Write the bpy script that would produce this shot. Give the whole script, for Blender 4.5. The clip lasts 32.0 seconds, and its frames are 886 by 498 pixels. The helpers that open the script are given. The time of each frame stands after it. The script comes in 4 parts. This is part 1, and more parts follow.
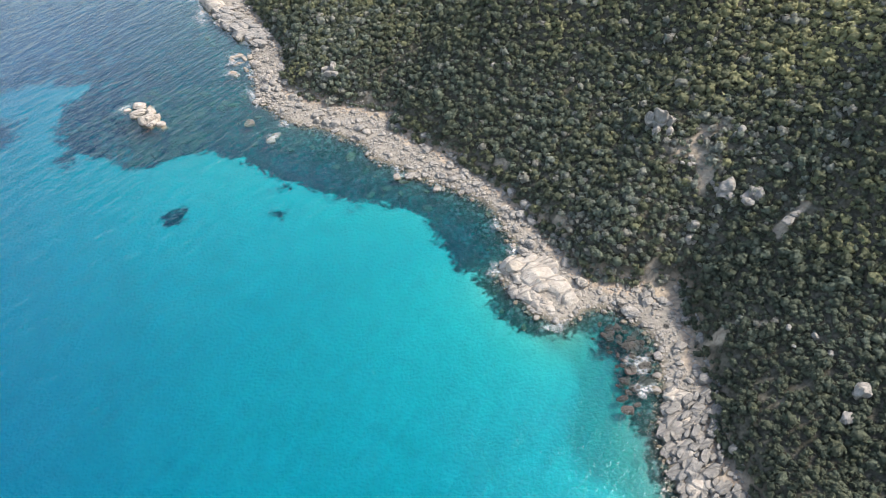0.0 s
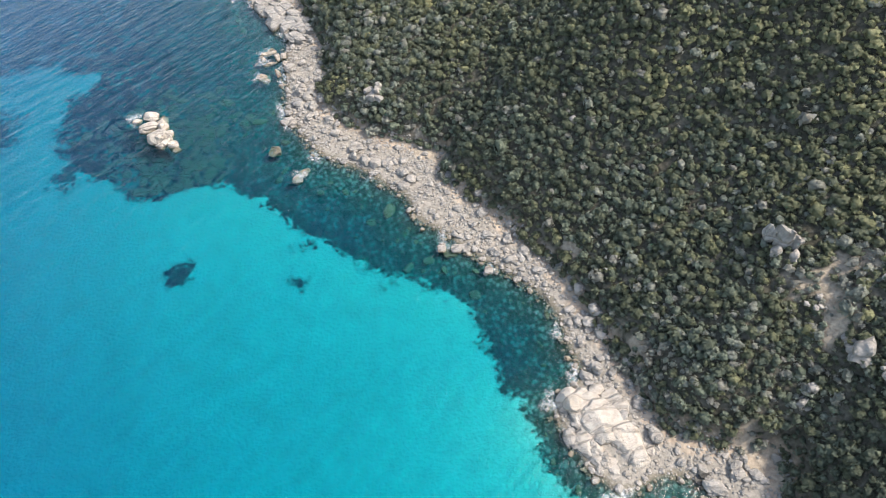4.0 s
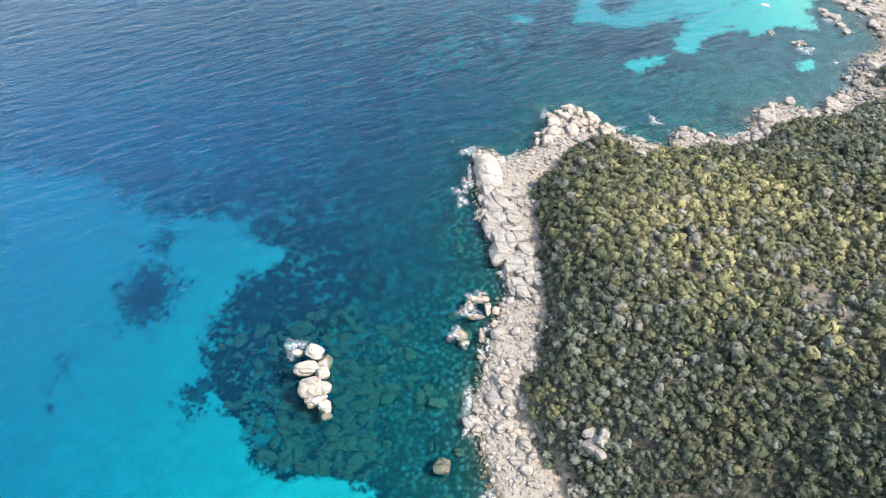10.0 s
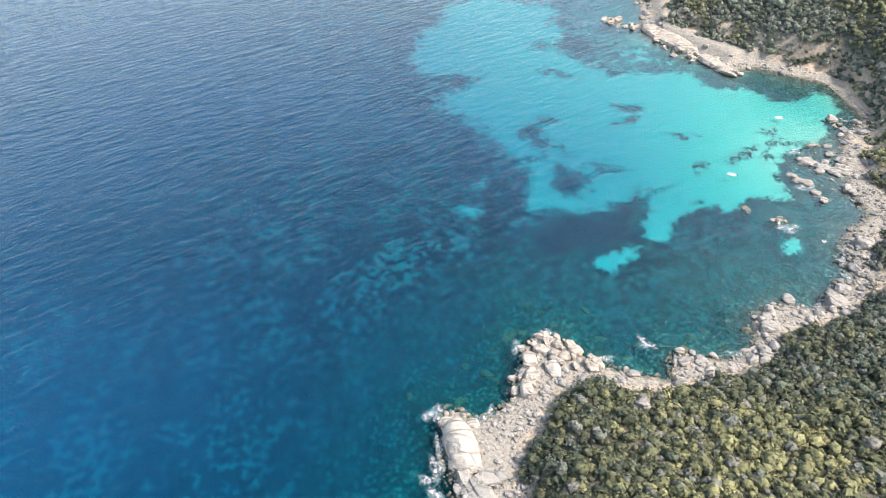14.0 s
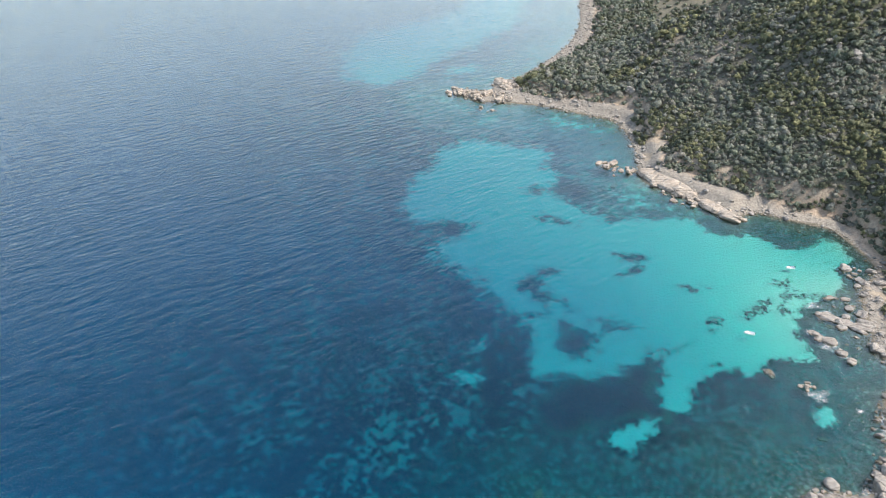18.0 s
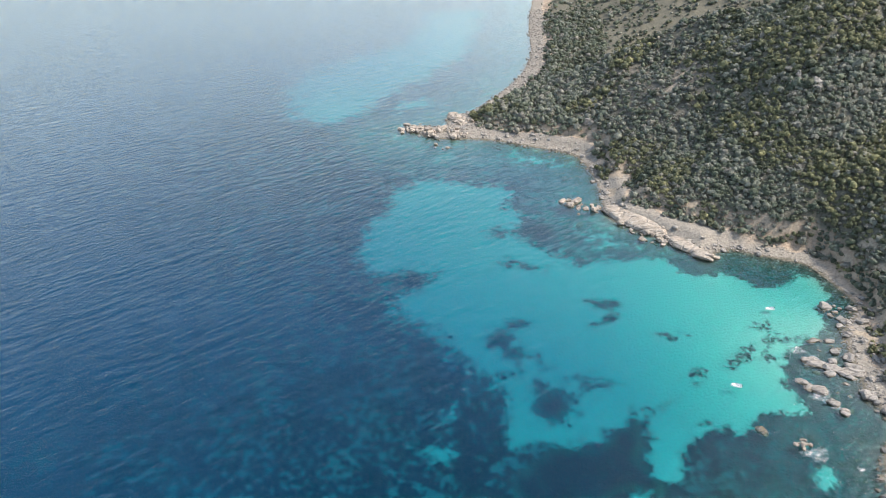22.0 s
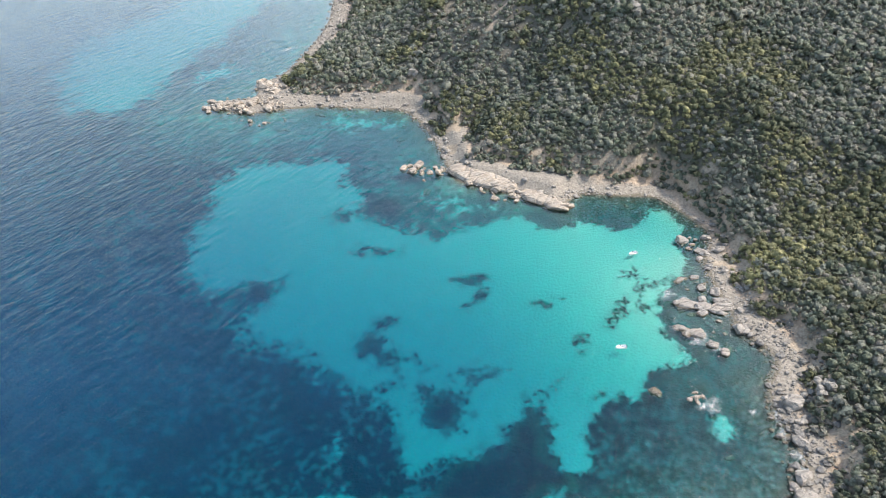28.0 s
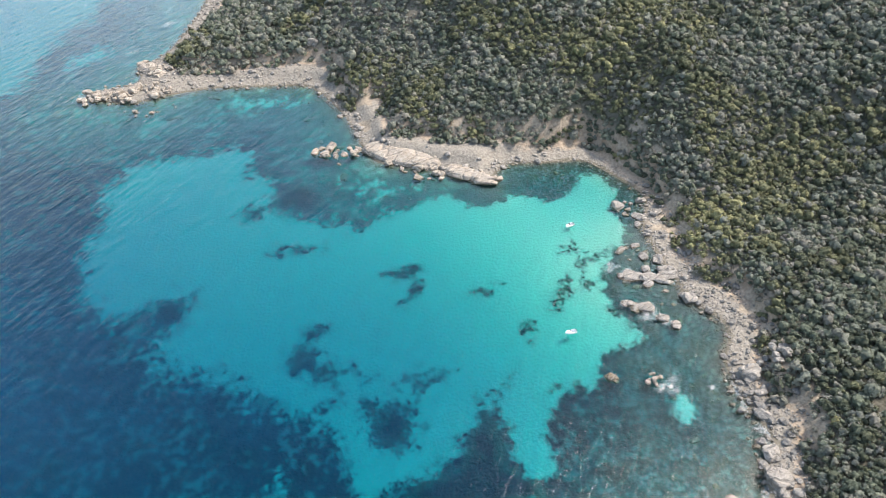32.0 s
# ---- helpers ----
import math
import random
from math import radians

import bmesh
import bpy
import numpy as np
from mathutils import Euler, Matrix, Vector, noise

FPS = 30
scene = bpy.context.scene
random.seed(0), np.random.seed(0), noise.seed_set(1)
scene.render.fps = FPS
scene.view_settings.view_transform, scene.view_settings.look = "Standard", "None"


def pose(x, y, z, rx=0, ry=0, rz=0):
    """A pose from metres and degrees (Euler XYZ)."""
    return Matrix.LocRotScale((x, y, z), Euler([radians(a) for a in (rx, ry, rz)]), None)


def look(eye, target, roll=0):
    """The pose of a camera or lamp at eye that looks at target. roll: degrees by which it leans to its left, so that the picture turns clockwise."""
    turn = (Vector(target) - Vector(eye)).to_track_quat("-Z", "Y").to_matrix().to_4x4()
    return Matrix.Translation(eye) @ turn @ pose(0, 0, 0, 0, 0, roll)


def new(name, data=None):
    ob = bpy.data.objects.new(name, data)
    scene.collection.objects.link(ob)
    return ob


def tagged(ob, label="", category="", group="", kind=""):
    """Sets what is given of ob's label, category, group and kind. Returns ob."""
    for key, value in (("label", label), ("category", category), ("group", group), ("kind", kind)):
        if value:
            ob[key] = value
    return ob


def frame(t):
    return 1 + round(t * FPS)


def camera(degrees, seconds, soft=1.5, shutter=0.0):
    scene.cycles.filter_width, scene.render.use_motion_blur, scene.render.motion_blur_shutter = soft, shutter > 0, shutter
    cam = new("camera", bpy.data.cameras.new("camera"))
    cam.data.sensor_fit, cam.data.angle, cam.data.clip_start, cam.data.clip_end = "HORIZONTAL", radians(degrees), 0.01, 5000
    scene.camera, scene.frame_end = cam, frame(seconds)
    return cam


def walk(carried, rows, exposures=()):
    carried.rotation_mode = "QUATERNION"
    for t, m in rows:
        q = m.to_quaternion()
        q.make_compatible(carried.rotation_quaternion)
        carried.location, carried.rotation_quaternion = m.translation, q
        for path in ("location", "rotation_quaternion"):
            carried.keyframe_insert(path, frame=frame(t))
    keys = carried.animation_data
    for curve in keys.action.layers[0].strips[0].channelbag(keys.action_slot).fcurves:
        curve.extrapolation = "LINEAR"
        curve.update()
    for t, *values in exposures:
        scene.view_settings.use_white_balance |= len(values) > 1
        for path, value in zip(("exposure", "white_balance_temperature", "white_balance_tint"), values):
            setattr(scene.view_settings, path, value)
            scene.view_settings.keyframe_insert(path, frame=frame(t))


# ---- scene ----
cam = camera(63.8, 32.0, 1.0)

PATH = [
    (0, (-9.05, -292.41, 207.76), (15.75, -226.32, 136.93), -1.13),
    (0.5, (-5.14, -282.81, 207.89), (17.00, -218.37, 134.69), -1.16),
    (1, (-0.58, -272.16, 208.45), (20.50, -210.10, 132.92), -1.31),
    (1.5, (3.16, -262.30, 208.26), (22.30, -201.89, 130.90), -1.32),
    (2, (6.98, -251.94, 208.19), (25.02, -192.30, 129.98), -1.34),
    (2.5, (9.01, -241.63, 207.75), (27.08, -182.02, 129.52), -1.07),
    (4.5, (22.99, -195.01, 216.27), (34.99, -135.72, 136.64), -0.38),
    (5, (25.08, -183.37, 215.76), (31.40, -122.92, 136.34), 0.03),
    (5.5, (26.77, -172.47, 215.63), (27.81, -111.58, 136.31), 0.29),
    (6, (27.00, -161.50, 214.92), (23.15, -98.97, 136.98), 0.80),
    (6.5, (26.38, -150.68, 214.99), (21.98, -87.18, 137.86), 0.88),
    (7, (25.11, -138.75, 215.44), (20.92, -75.21, 138.34), 0.97),
    (7.5, (25.17, -128.26, 215.40), (20.57, -63.74, 139.14), 0.70),
    (8, (22.82, -116.27, 215.51), (17.66, -51.73, 139.30), 1.24),
    (8.5, (21.32, -105.53, 215.63), (13.99, -41.16, 139.46), 1.47),
    (9, (18.76, -93.33, 215.84), (11.68, -28.97, 139.63), 1.65),
    (9.5, (16.82, -82.64, 216.13), (9.78, -18.20, 139.99), 1.58),
    (10, (14.97, -71.20, 217.15), (7.80, -6.76, 141.02), 1.54),
    (10.5, (11.31, -59.19, 219.16), (4.67, 4.80, 142.60), 2.08),
    (11, (8.12, -46.53, 219.59), (2.36, 18.28, 143.65), 2.31),
    (11.5, (6.78, -35.51, 218.88), (0.63, 32.03, 145.39), 2.04),
    (12, (4.74, -23.89, 219.02), (-0.01, 44.93, 146.63), 1.82),
    (12.5, (2.45, -12.38, 219.68), (-0.24, 56.54, 147.27), 1.91),
    (13, (-0.00, -0.00, 219.99), (-0.02, 69.72, 148.31), 1.88),
    (13.5, (-1.10, 10.69, 220.77), (-0.33, 82.00, 150.67), 1.59),
    (14, (-2.24, 21.72, 221.57), (-0.83, 95.17, 153.72), 1.42),
    (14.5, (-3.11, 26.18, 222.09), (-1.34, 100.86, 155.61), 1.50),
    (16.5, (-4.70, 44.70, 221.63), (-2.00, 124.65, 161.62), 1.49),
    (17, (-5.22, 49.30, 221.20), (-2.41, 130.54, 162.95), 1.56),
    (17.5, (-6.11, 53.07, 221.50), (-3.16, 135.45, 164.89), 1.63),
    (18, (-6.00, 57.61, 222.04), (-3.07, 141.04, 166.99), 1.48),
    (18.5, (-6.05, 61.56, 222.23), (-3.15, 145.84, 168.50), 1.42),
    (19, (-6.81, 65.84, 222.02), (-3.76, 150.40, 168.73), 1.47),
    (19.5, (-7.32, 70.31, 221.78), (-4.13, 155.00, 168.71), 1.56),
    (20, (-7.69, 74.89, 220.32), (-4.14, 159.83, 167.67), 1.74),
    (20.5, (-8.07, 78.66, 219.82), (-3.80, 163.76, 167.48), 1.80),
    (21, (-7.52, 82.85, 220.51), (-1.95, 167.97, 168.34), 1.49),
    (21.5, (-7.90, 87.31, 220.19), (-0.64, 172.40, 168.17), 1.45),
    (22, (-8.01, 91.51, 220.65), (1.37, 176.23, 168.35), 1.33),
    (22.5, (-7.56, 95.41, 220.69), (3.79, 179.32, 167.49), 1.14),
    (23, (-8.02, 99.91, 220.79), (5.15, 182.54, 166.04), 1.10),
    (23.5, (-7.62, 103.89, 221.14), (7.35, 185.33, 165.07), 0.91),
    (24, (-7.84, 108.07, 221.34), (8.65, 188.86, 164.76), 0.81),
    (24.5, (-7.79, 112.15, 222.11), (10.41, 192.31, 165.17), 0.69),
    (25, (-7.66, 116.65, 222.41), (13.98, 195.74, 165.15), 0.53),
    (25.5, (-7.41, 120.78, 222.01), (16.57, 199.07, 164.59), 0.47),
    (27.5, (-5.58, 137.43, 222.57), (24.26, 212.88, 164.11), 0.12),
    (28, (-5.51, 142.08, 223.88), (24.98, 216.06, 163.90), 0.07),
    (28.5, (-4.26, 145.62, 222.49), (26.56, 218.76, 161.67), 0.13),
    (29, (-4.28, 150.17, 223.56), (27.29, 222.24, 161.84), 0.16),
    (29.5, (-3.29, 154.05, 223.16), (29.55, 224.97, 160.78), 0.16),
    (30, (-2.27, 158.30, 223.56), (33.11, 227.26, 160.37), -0.11),
    (30.5, (-0.96, 162.15, 222.53), (36.37, 229.51, 158.73), -0.24),
    (31, (0.13, 166.40, 221.55), (38.92, 232.31, 157.13), -0.29),
    (31.5, (1.04, 170.73, 221.39), (40.33, 235.78, 156.40), -0.22),
    (32, (3.58, 175.11, 221.85), (42.54, 239.92, 156.41), -0.37),
]
walk(cam, [(t, look(eye, target, roll)) for t, eye, target, roll in PATH],
     [(0, 1.06), (2.5, 1.05), (6, 1.34), (9, 1.42), (14, 1.40), (17, 1.06), (22, .94), (26, 1.02), (32, 1.08)])

# ---------------------------------------------------------------- daylight
SUN_TO = Vector((.62, -.10, .76)).normalized()
world = bpy.data.worlds.new("world")
scene.world = world
world.use_nodes = True
wn = world.node_tree
sky = wn.nodes.new("ShaderNodeTexSky")
sky.sky_type, sky.sun_disc = "NISHITA", False
sky.sun_elevation, sky.sun_rotation = math.asin(SUN_TO.z), math.atan2(SUN_TO.x, SUN_TO.y)
sky.air_density, sky.dust_density, sky.ozone_density = 1.4, 3.0, 1.0
back = wn.nodes["Background"]
back.inputs["Strength"].default_value = .15
wn.links.new(sky.outputs[0], back.inputs["Color"])
sun = new("sun", bpy.data.lights.new("sun", "SUN"))
sun.data.energy, sun.data.angle, sun.data.color = 2.75, radians(5), (1, .945, .865)
sun.matrix_world = look(SUN_TO * 900, (0, 0, 0))

# ---------------------------------------------------------------- materials
def material(name):
    mat = bpy.data.materials.new(name)
    mat.use_nodes = True
    return mat, mat.node_tree, mat.node_tree.nodes["Principled BSDF"]


def node(nt, kind, **values):
    n = nt.nodes.new(kind)
    for key, value in values.items():
        n.inputs[key.replace("_", " ")].default_value = value
    return n


def maths(nt, op, a, b=None, clamp=False):
    n = nt.nodes.new("ShaderNodeMath")
    n.operation, n.use_clamp = op, clamp
    for k, v in enumerate((a, b)):
        if v is None:
            continue
        if isinstance(v, (int, float)):
            n.inputs[k].default_value = v
        else:
            nt.links.new(v, n.inputs[k])
    return n.outputs[0]


def blend(nt, factor, a, b, how="MIX"):
    n = nt.nodes.new("ShaderNodeMix")
    n.data_type, n.blend_type = "RGBA", how
    for key, v in ((0, factor), (6, a), (7, b)):
        if isinstance(v, (int, float)):
            n.inputs[key].default_value = v
        elif isinstance(v, tuple):
            n.inputs[key].default_value = (*v, 1)
        else:
            nt.links.new(v, n.inputs[key])
    return n.outputs[2]


def position(nt):
    return nt.nodes.new("ShaderNodeNewGeometry").outputs["Position"]


def grain(nt, scale, detail=4.0, rough=.55, stretch=None, turn=0):
    """Noise over the world, about -1 to 1."""
    tex = node(nt, "ShaderNodeTexNoise", Scale=scale, Detail=detail, Roughness=rough)
    src = position(nt)
    if stretch:
        m = nt.nodes.new("ShaderNodeMapping")
        m.vector_type = "TEXTURE"
        m.inputs["Scale"].default_value, m.inputs["Rotation"].default_value = [1 / k for k in stretch], (0, 0, radians(turn))
        nt.links.new(src, m.inputs[0])
        src = m.outputs[0]
    nt.links.new(src, tex.inputs["Vector"])
    return maths(nt, "MULTIPLY", maths(nt, "SUBTRACT", tex.outputs[0], .5), 3.0)


def step(nt, value, a, b):
    n = nt.nodes.new("ShaderNodeMapRange")
    n.interpolation_type = "SMOOTHSTEP"
    nt.links.new(value, n.inputs[0])
    n.inputs[1].default_value, n.inputs[2].default_value = a, b
    return n.outputs[0]


def field(nt, name):
    a = nt.nodes.new("ShaderNodeAttribute")
    a.attribute_name = name
    return a.outputs["Fac"]


def bump(nt, bsdf, height, strength, distance):
    b = node(nt, "ShaderNodeBump", Strength=strength, Distance=distance)
    nt.links.new(height, b.inputs["Height"])
    nt.links.new(b.outputs[0], bsdf.inputs["Normal"])


LOST = (.42, .064, .045)      # light lost per metre of sea water, painted into the colours: red, green, blue
SCATTER = (.002, .098, .235)   # what deep water sends back, painted in with depth


def depth_tinted(nt, colour):
    """The colour of a surface under the sea, with the water's loss of light painted in by depth: red goes first, then
    green, and blue is added.
    """
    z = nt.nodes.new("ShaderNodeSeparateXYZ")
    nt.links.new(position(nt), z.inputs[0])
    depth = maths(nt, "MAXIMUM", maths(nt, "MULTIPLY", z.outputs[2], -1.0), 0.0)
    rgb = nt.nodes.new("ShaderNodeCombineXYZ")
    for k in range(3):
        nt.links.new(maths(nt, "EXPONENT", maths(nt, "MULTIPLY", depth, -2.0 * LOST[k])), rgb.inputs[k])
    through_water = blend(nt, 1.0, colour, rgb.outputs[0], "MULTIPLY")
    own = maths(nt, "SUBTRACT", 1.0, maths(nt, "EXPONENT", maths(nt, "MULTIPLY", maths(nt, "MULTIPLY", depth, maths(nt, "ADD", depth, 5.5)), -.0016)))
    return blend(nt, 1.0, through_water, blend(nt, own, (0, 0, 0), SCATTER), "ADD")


def ground_material():
    mat, nt, bsdf = material("coast_ground")
    shore, green, sand = field(nt, "shore"), field(nt, "green"), field(nt, "sand")
    coarse, mid, fine = grain(nt, .045, 3), grain(nt, .16, 4), grain(nt, .7, 4)
    # seabed: pale sand, weed beds and rocky reef
    lobes, tufts = grain(nt, .33, 3, .6), grain(nt, 1.9, 3, .6)
    ragged = maths(nt, "ADD", maths(nt, "MULTIPLY", mid, 3.4), maths(nt, "MULTIPLY", fine, 2.6))
    ragged = maths(nt, "ADD", ragged, maths(nt, "MULTIPLY", lobes, 3.4))
    ragged = maths(nt, "ADD", ragged, maths(nt, "MULTIPLY", tufts, 1.6))
    reach = maths(nt, "ADD", maths(nt, "MULTIPLY", step(nt, shore, -75, -130), 1.3), maths(nt, "MULTIPLY", step(nt, shore, -130, -200), 1.6))
    reach = maths(nt, "ADD", reach, .95)
    place = nt.nodes.new("ShaderNodeSeparateXYZ")
    nt.links.new(position(nt), place.inputs[0])
    inner = step(nt, place.outputs[1], 425, 445)
    reach = maths(nt, "ADD", reach, maths(nt, "MULTIPLY", inner, 1.3))
    sandy = maths(nt, "ADD", maths(nt, "DIVIDE", sand, reach), maths(nt, "ADD", ragged, maths(nt, "MULTIPLY", coarse, 3.0)))
    sandy = step(nt, sandy, -2.0, 2.0)
    pale_sand = blend(nt, step(nt, mid, -1, 1), (.58, .57, .48), (.68, .67, .57))
    pale_sand = blend(nt, maths(nt, "MULTIPLY", step(nt, coarse, -.2, 1.0), .35), pale_sand, (.42, .42, .33))
    north = place
    pale_sand = blend(nt, maths(nt, "MULTIPLY", step(nt, north.outputs[1], 180, 330), .72), pale_sand, (.45, .46, .35))
    pale_sand = blend(nt, maths(nt, "MULTIPLY", step(nt, maths(nt, "ADD", field(nt, "cove"), maths(nt, "MULTIPLY", mid, 3.0)), -2.5, 4), .75), pale_sand, (.27, .29, .23))
    # streaks of light bent by the waves, painted into the sand's colour
    wave_streaks = grain(nt, .42, 3, .6, (.35, 1, 1), 36)
    pale_sand = blend(nt, step(nt, wave_streaks, -.8, .9), blend(nt, .32, pale_sand, (.26, .25, .18)), pale_sand)
    near_reef = step(nt, maths(nt, "ADD", shore, maths(nt, "MULTIPLY", mid, 18.0)), -78, -24)
    cells = node(nt, "ShaderNodeTexVoronoi", Scale=.5)
    nt.links.new(position(nt), cells.inputs["Vector"])
    stones = blend(nt, step(nt, cells.outputs["Distance"], .15, .6), (.235, .228, .20), (.07, .074, .066))
    reef = blend(nt, step(nt, maths(nt, "ADD", fine, mid), -1.0, .6), (.045, .05, .036), stones)
    reef = blend(nt, maths(nt, "MULTIPLY", step(nt, grain(nt, .11, 4, .6), .3, 1.0), .6), reef, (.26, .17, .075))
    reef = blend(nt, maths(nt, "MULTIPLY", step(nt, lobes, .35, .9), .35), reef, (.33, .32, .24))
    reef = blend(nt, maths(nt, "MULTIPLY", step(nt, north.outputs[1], 215, 300), maths(nt, "MULTIPLY", step(nt, maths(nt, "ADD", grain(nt, 1.1, 4, .65), fine), -.3, 1.0), .3)), reef, (.20, .18, .13))
    reef = blend(nt, maths(nt, "MULTIPLY", inner, .5), reef, (.17, .155, .115))
    strewn = maths(nt, "ADD", maths(nt, "ADD", mid, lobes), maths(nt, "MULTIPLY", coarse, 1.2))
    reef = blend(nt, maths(nt, "MULTIPLY", maths(nt, "MULTIPLY", step(nt, strewn, -.1, 1.1), inner), .7), reef, (.36, .345, .26))
    fringe = maths(nt, "MULTIPLY", step(nt, sand, -9, -3), step(nt, shore, -16, -24))
    fringe = maths(nt, "MULTIPLY", fringe, step(nt, maths(nt, "ADD", mid, lobes), -1.2, .5))
    reef = blend(nt, maths(nt, "MULTIPLY", fringe, .5), reef, (.012, .016, .014))
    # the meadow: weed in soft clumps with sand showing between them, more of it in some stretches
    clumps = maths(nt, "ADD", maths(nt, "MULTIPLY", grain(nt, .3, 2, .45), 1.7), maths(nt, "MULTIPLY", mid, .8))
    clumps = maths(nt, "ADD", clumps, maths(nt, "MULTIPLY", grain(nt, .05, 2, .5), .8))
    clumps = maths(nt, "ADD", clumps, maths(nt, "MULTIPLY", fine, .9))
    open_stretch = maths(nt, "MULTIPLY", step(nt, sand, -190, -30), step(nt, shore, -330, -180))
    holes = maths(nt, "MULTIPLY", step(nt, clumps, .0, 1.0), open_stretch)
    holes = maths(nt, "MULTIPLY", holes, maths(nt, "ADD", maths(nt, "MULTIPLY", step(nt, north.outputs[1], 230, 330), -.35), .85))
    weed = blend(nt, step(nt, maths(nt, "ADD", fine, tufts), -.8, .8), (.006, .010, .009), (.030, .034, .022))
    meadow = blend(nt, maths(nt, "MULTIPLY", holes, .66), weed, (.42, .44, .36))
    bed = blend(nt, near_reef, meadow, reef)
    leafy = step(nt, maths(nt, "ADD", field(nt, "weed"), maths(nt, "MULTIPLY", ragged, .25)), -1.2, 1.0)
    shallow_weed = blend(nt, step(nt, maths(nt, "ADD", lobes, fine), -.6, 1.2), (.045, .055, .038), (.17, .175, .125))
    shallow_weed = blend(nt, step(nt, maths(nt, "ADD", field(nt, "weed"), ragged), 1.5, 5.5), shallow_weed, weed)
    bed = blend(nt, maths(nt, "MULTIPLY", leafy, .85), bed, shallow_weed)
    bed = blend(nt, sandy, bed, pale_sand)
    # land: bleached shingle on the shore, litter and soil in a darker tone under the scrub
    shingle = blend(nt, step(nt, fine, -.8, .8), (.19, .17, .14), (.31, .277, .237))
    wet = step(nt, maths(nt, "ADD", shore, maths(nt, "MULTIPLY", fine, 1.2)), .6, 3.2)
    shingle = blend(nt, wet, blend(nt, .55, shingle, (.10, .085, .055)), shingle)
    earth = blend(nt, step(nt, maths(nt, "ADD", mid, fine), -.8, .8), (.27, .205, .15), (.42, .335, .25))
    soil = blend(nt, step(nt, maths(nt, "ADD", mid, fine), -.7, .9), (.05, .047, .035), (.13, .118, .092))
    # paler towards the north: distant haze painted into the soil
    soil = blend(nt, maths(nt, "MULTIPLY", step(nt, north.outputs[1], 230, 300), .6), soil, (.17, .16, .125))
    soil = blend(nt, maths(nt, "MULTIPLY", field(nt, "heath"), .85), soil, blend(nt, step(nt, fine, -.7, .7), (.13, .113, .092), (.22, .195, .162)))
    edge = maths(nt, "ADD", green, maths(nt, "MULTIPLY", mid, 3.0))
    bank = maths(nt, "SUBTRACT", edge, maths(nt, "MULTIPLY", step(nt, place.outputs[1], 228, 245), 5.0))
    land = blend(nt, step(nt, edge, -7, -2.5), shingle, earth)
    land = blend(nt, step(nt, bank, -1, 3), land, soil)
    scar = blend(nt, step(nt, fine, -.7, .7), (.25, .20, .15), (.38, .32, .245))
    land = blend(nt, step(nt, field(nt, "bare"), .2, .7), land, scar)
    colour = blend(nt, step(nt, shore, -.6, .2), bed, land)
    nt.links.new(depth_tinted(nt, colour), bsdf.inputs["Base Color"])
    bsdf.inputs["Roughness"].default_value, bsdf.inputs["Specular IOR Level"].default_value = .95, .0
    bump(nt, bsdf, fine, .5, .5)
    return mat


def rock_material(name, pale, dark, stain, cracked=.35, weed=(.13, .10, .05)):
    mat, nt, bsdf = material(name)
    big, mid, fine = grain(nt, .09, 3), grain(nt, .5, 5), grain(nt, 2.6, 4)
    colour = blend(nt, step(nt, mid, -1, .7), dark, pale)
    colour = blend(nt, maths(nt, "MULTIPLY", step(nt, big, .0, 1.1), .5), colour, stain)
    info = nt.nodes.new("ShaderNodeObjectInfo")
    geo = nt.nodes.new("ShaderNodeNewGeometry")
    vary = maths(nt, "FRACT", maths(nt, "ADD", info.outputs["Random"], geo.outputs["Random Per Island"]))
    colour = blend(nt, maths(nt, "MULTIPLY", vary, .45), colour, tuple(.62 * c for c in pale))
    crack = node(nt, "ShaderNodeTexVoronoi", Scale=.13)
    crack.feature = "DISTANCE_TO_EDGE"
    m = nt.nodes.new("ShaderNodeMapping")
    m.inputs["Scale"].default_value, m.inputs["Rotation"].default_value = (.55, 1.5, 1), (.3, .2, .7)
    nt.links.new(position(nt), m.inputs[0])
    warp = node(nt, "ShaderNodeVectorMath")
    warp.operation = "ADD"
    nt.links.new(m.outputs[0], warp.inputs[0])
    nt.links.new(maths(nt, "MULTIPLY", mid, .5), warp.inputs[1])
    nt.links.new(warp.outputs[0], crack.inputs["Vector"])
    split = maths(nt, "SUBTRACT", 1.0, maths(nt, "MULTIPLY", maths(nt, "SUBTRACT", 1.0, step(nt, crack.outputs["Distance"], .0, .03)), cracked))
    colour = blend(nt, split, tuple(.35 * c for c in dark), colour)
    z = nt.nodes.new("ShaderNodeSeparateXYZ")
    nt.links.new(position(nt), z.inputs[0])
    tide = step(nt, maths(nt, "ADD", z.outputs[2], maths(nt, "MULTIPLY", mid, .25)), .0, .5)
    colour = blend(nt, tide, blend(nt, .6, colour, weed), colour)
    nt.links.new(depth_tinted(nt, colour), bsdf.inputs["Base Color"])
    bsdf.inputs["Roughness"].default_value, bsdf.inputs["Specular IOR Level"].default_value = .85, .15
    lumps = node(nt, "ShaderNodeTexVoronoi", Scale=.55)
    nt.links.new(warp.outputs[0], lumps.inputs["Vector"])
    edges = maths(nt, "MULTIPLY", step(nt, crack.outputs["Distance"], .0, .11), 1.0 + 2.0 * cracked)
    shape = maths(nt, "ADD", maths(nt, "MULTIPLY", lumps.outputs["Distance"], -.9), edges)
    bump(nt, bsdf, maths(nt, "ADD", maths(nt, "MULTIPLY", fine, .35), maths(nt, "ADD", shape, maths(nt, "MULTIPLY", mid, .5))), .8, .5)
    return mat


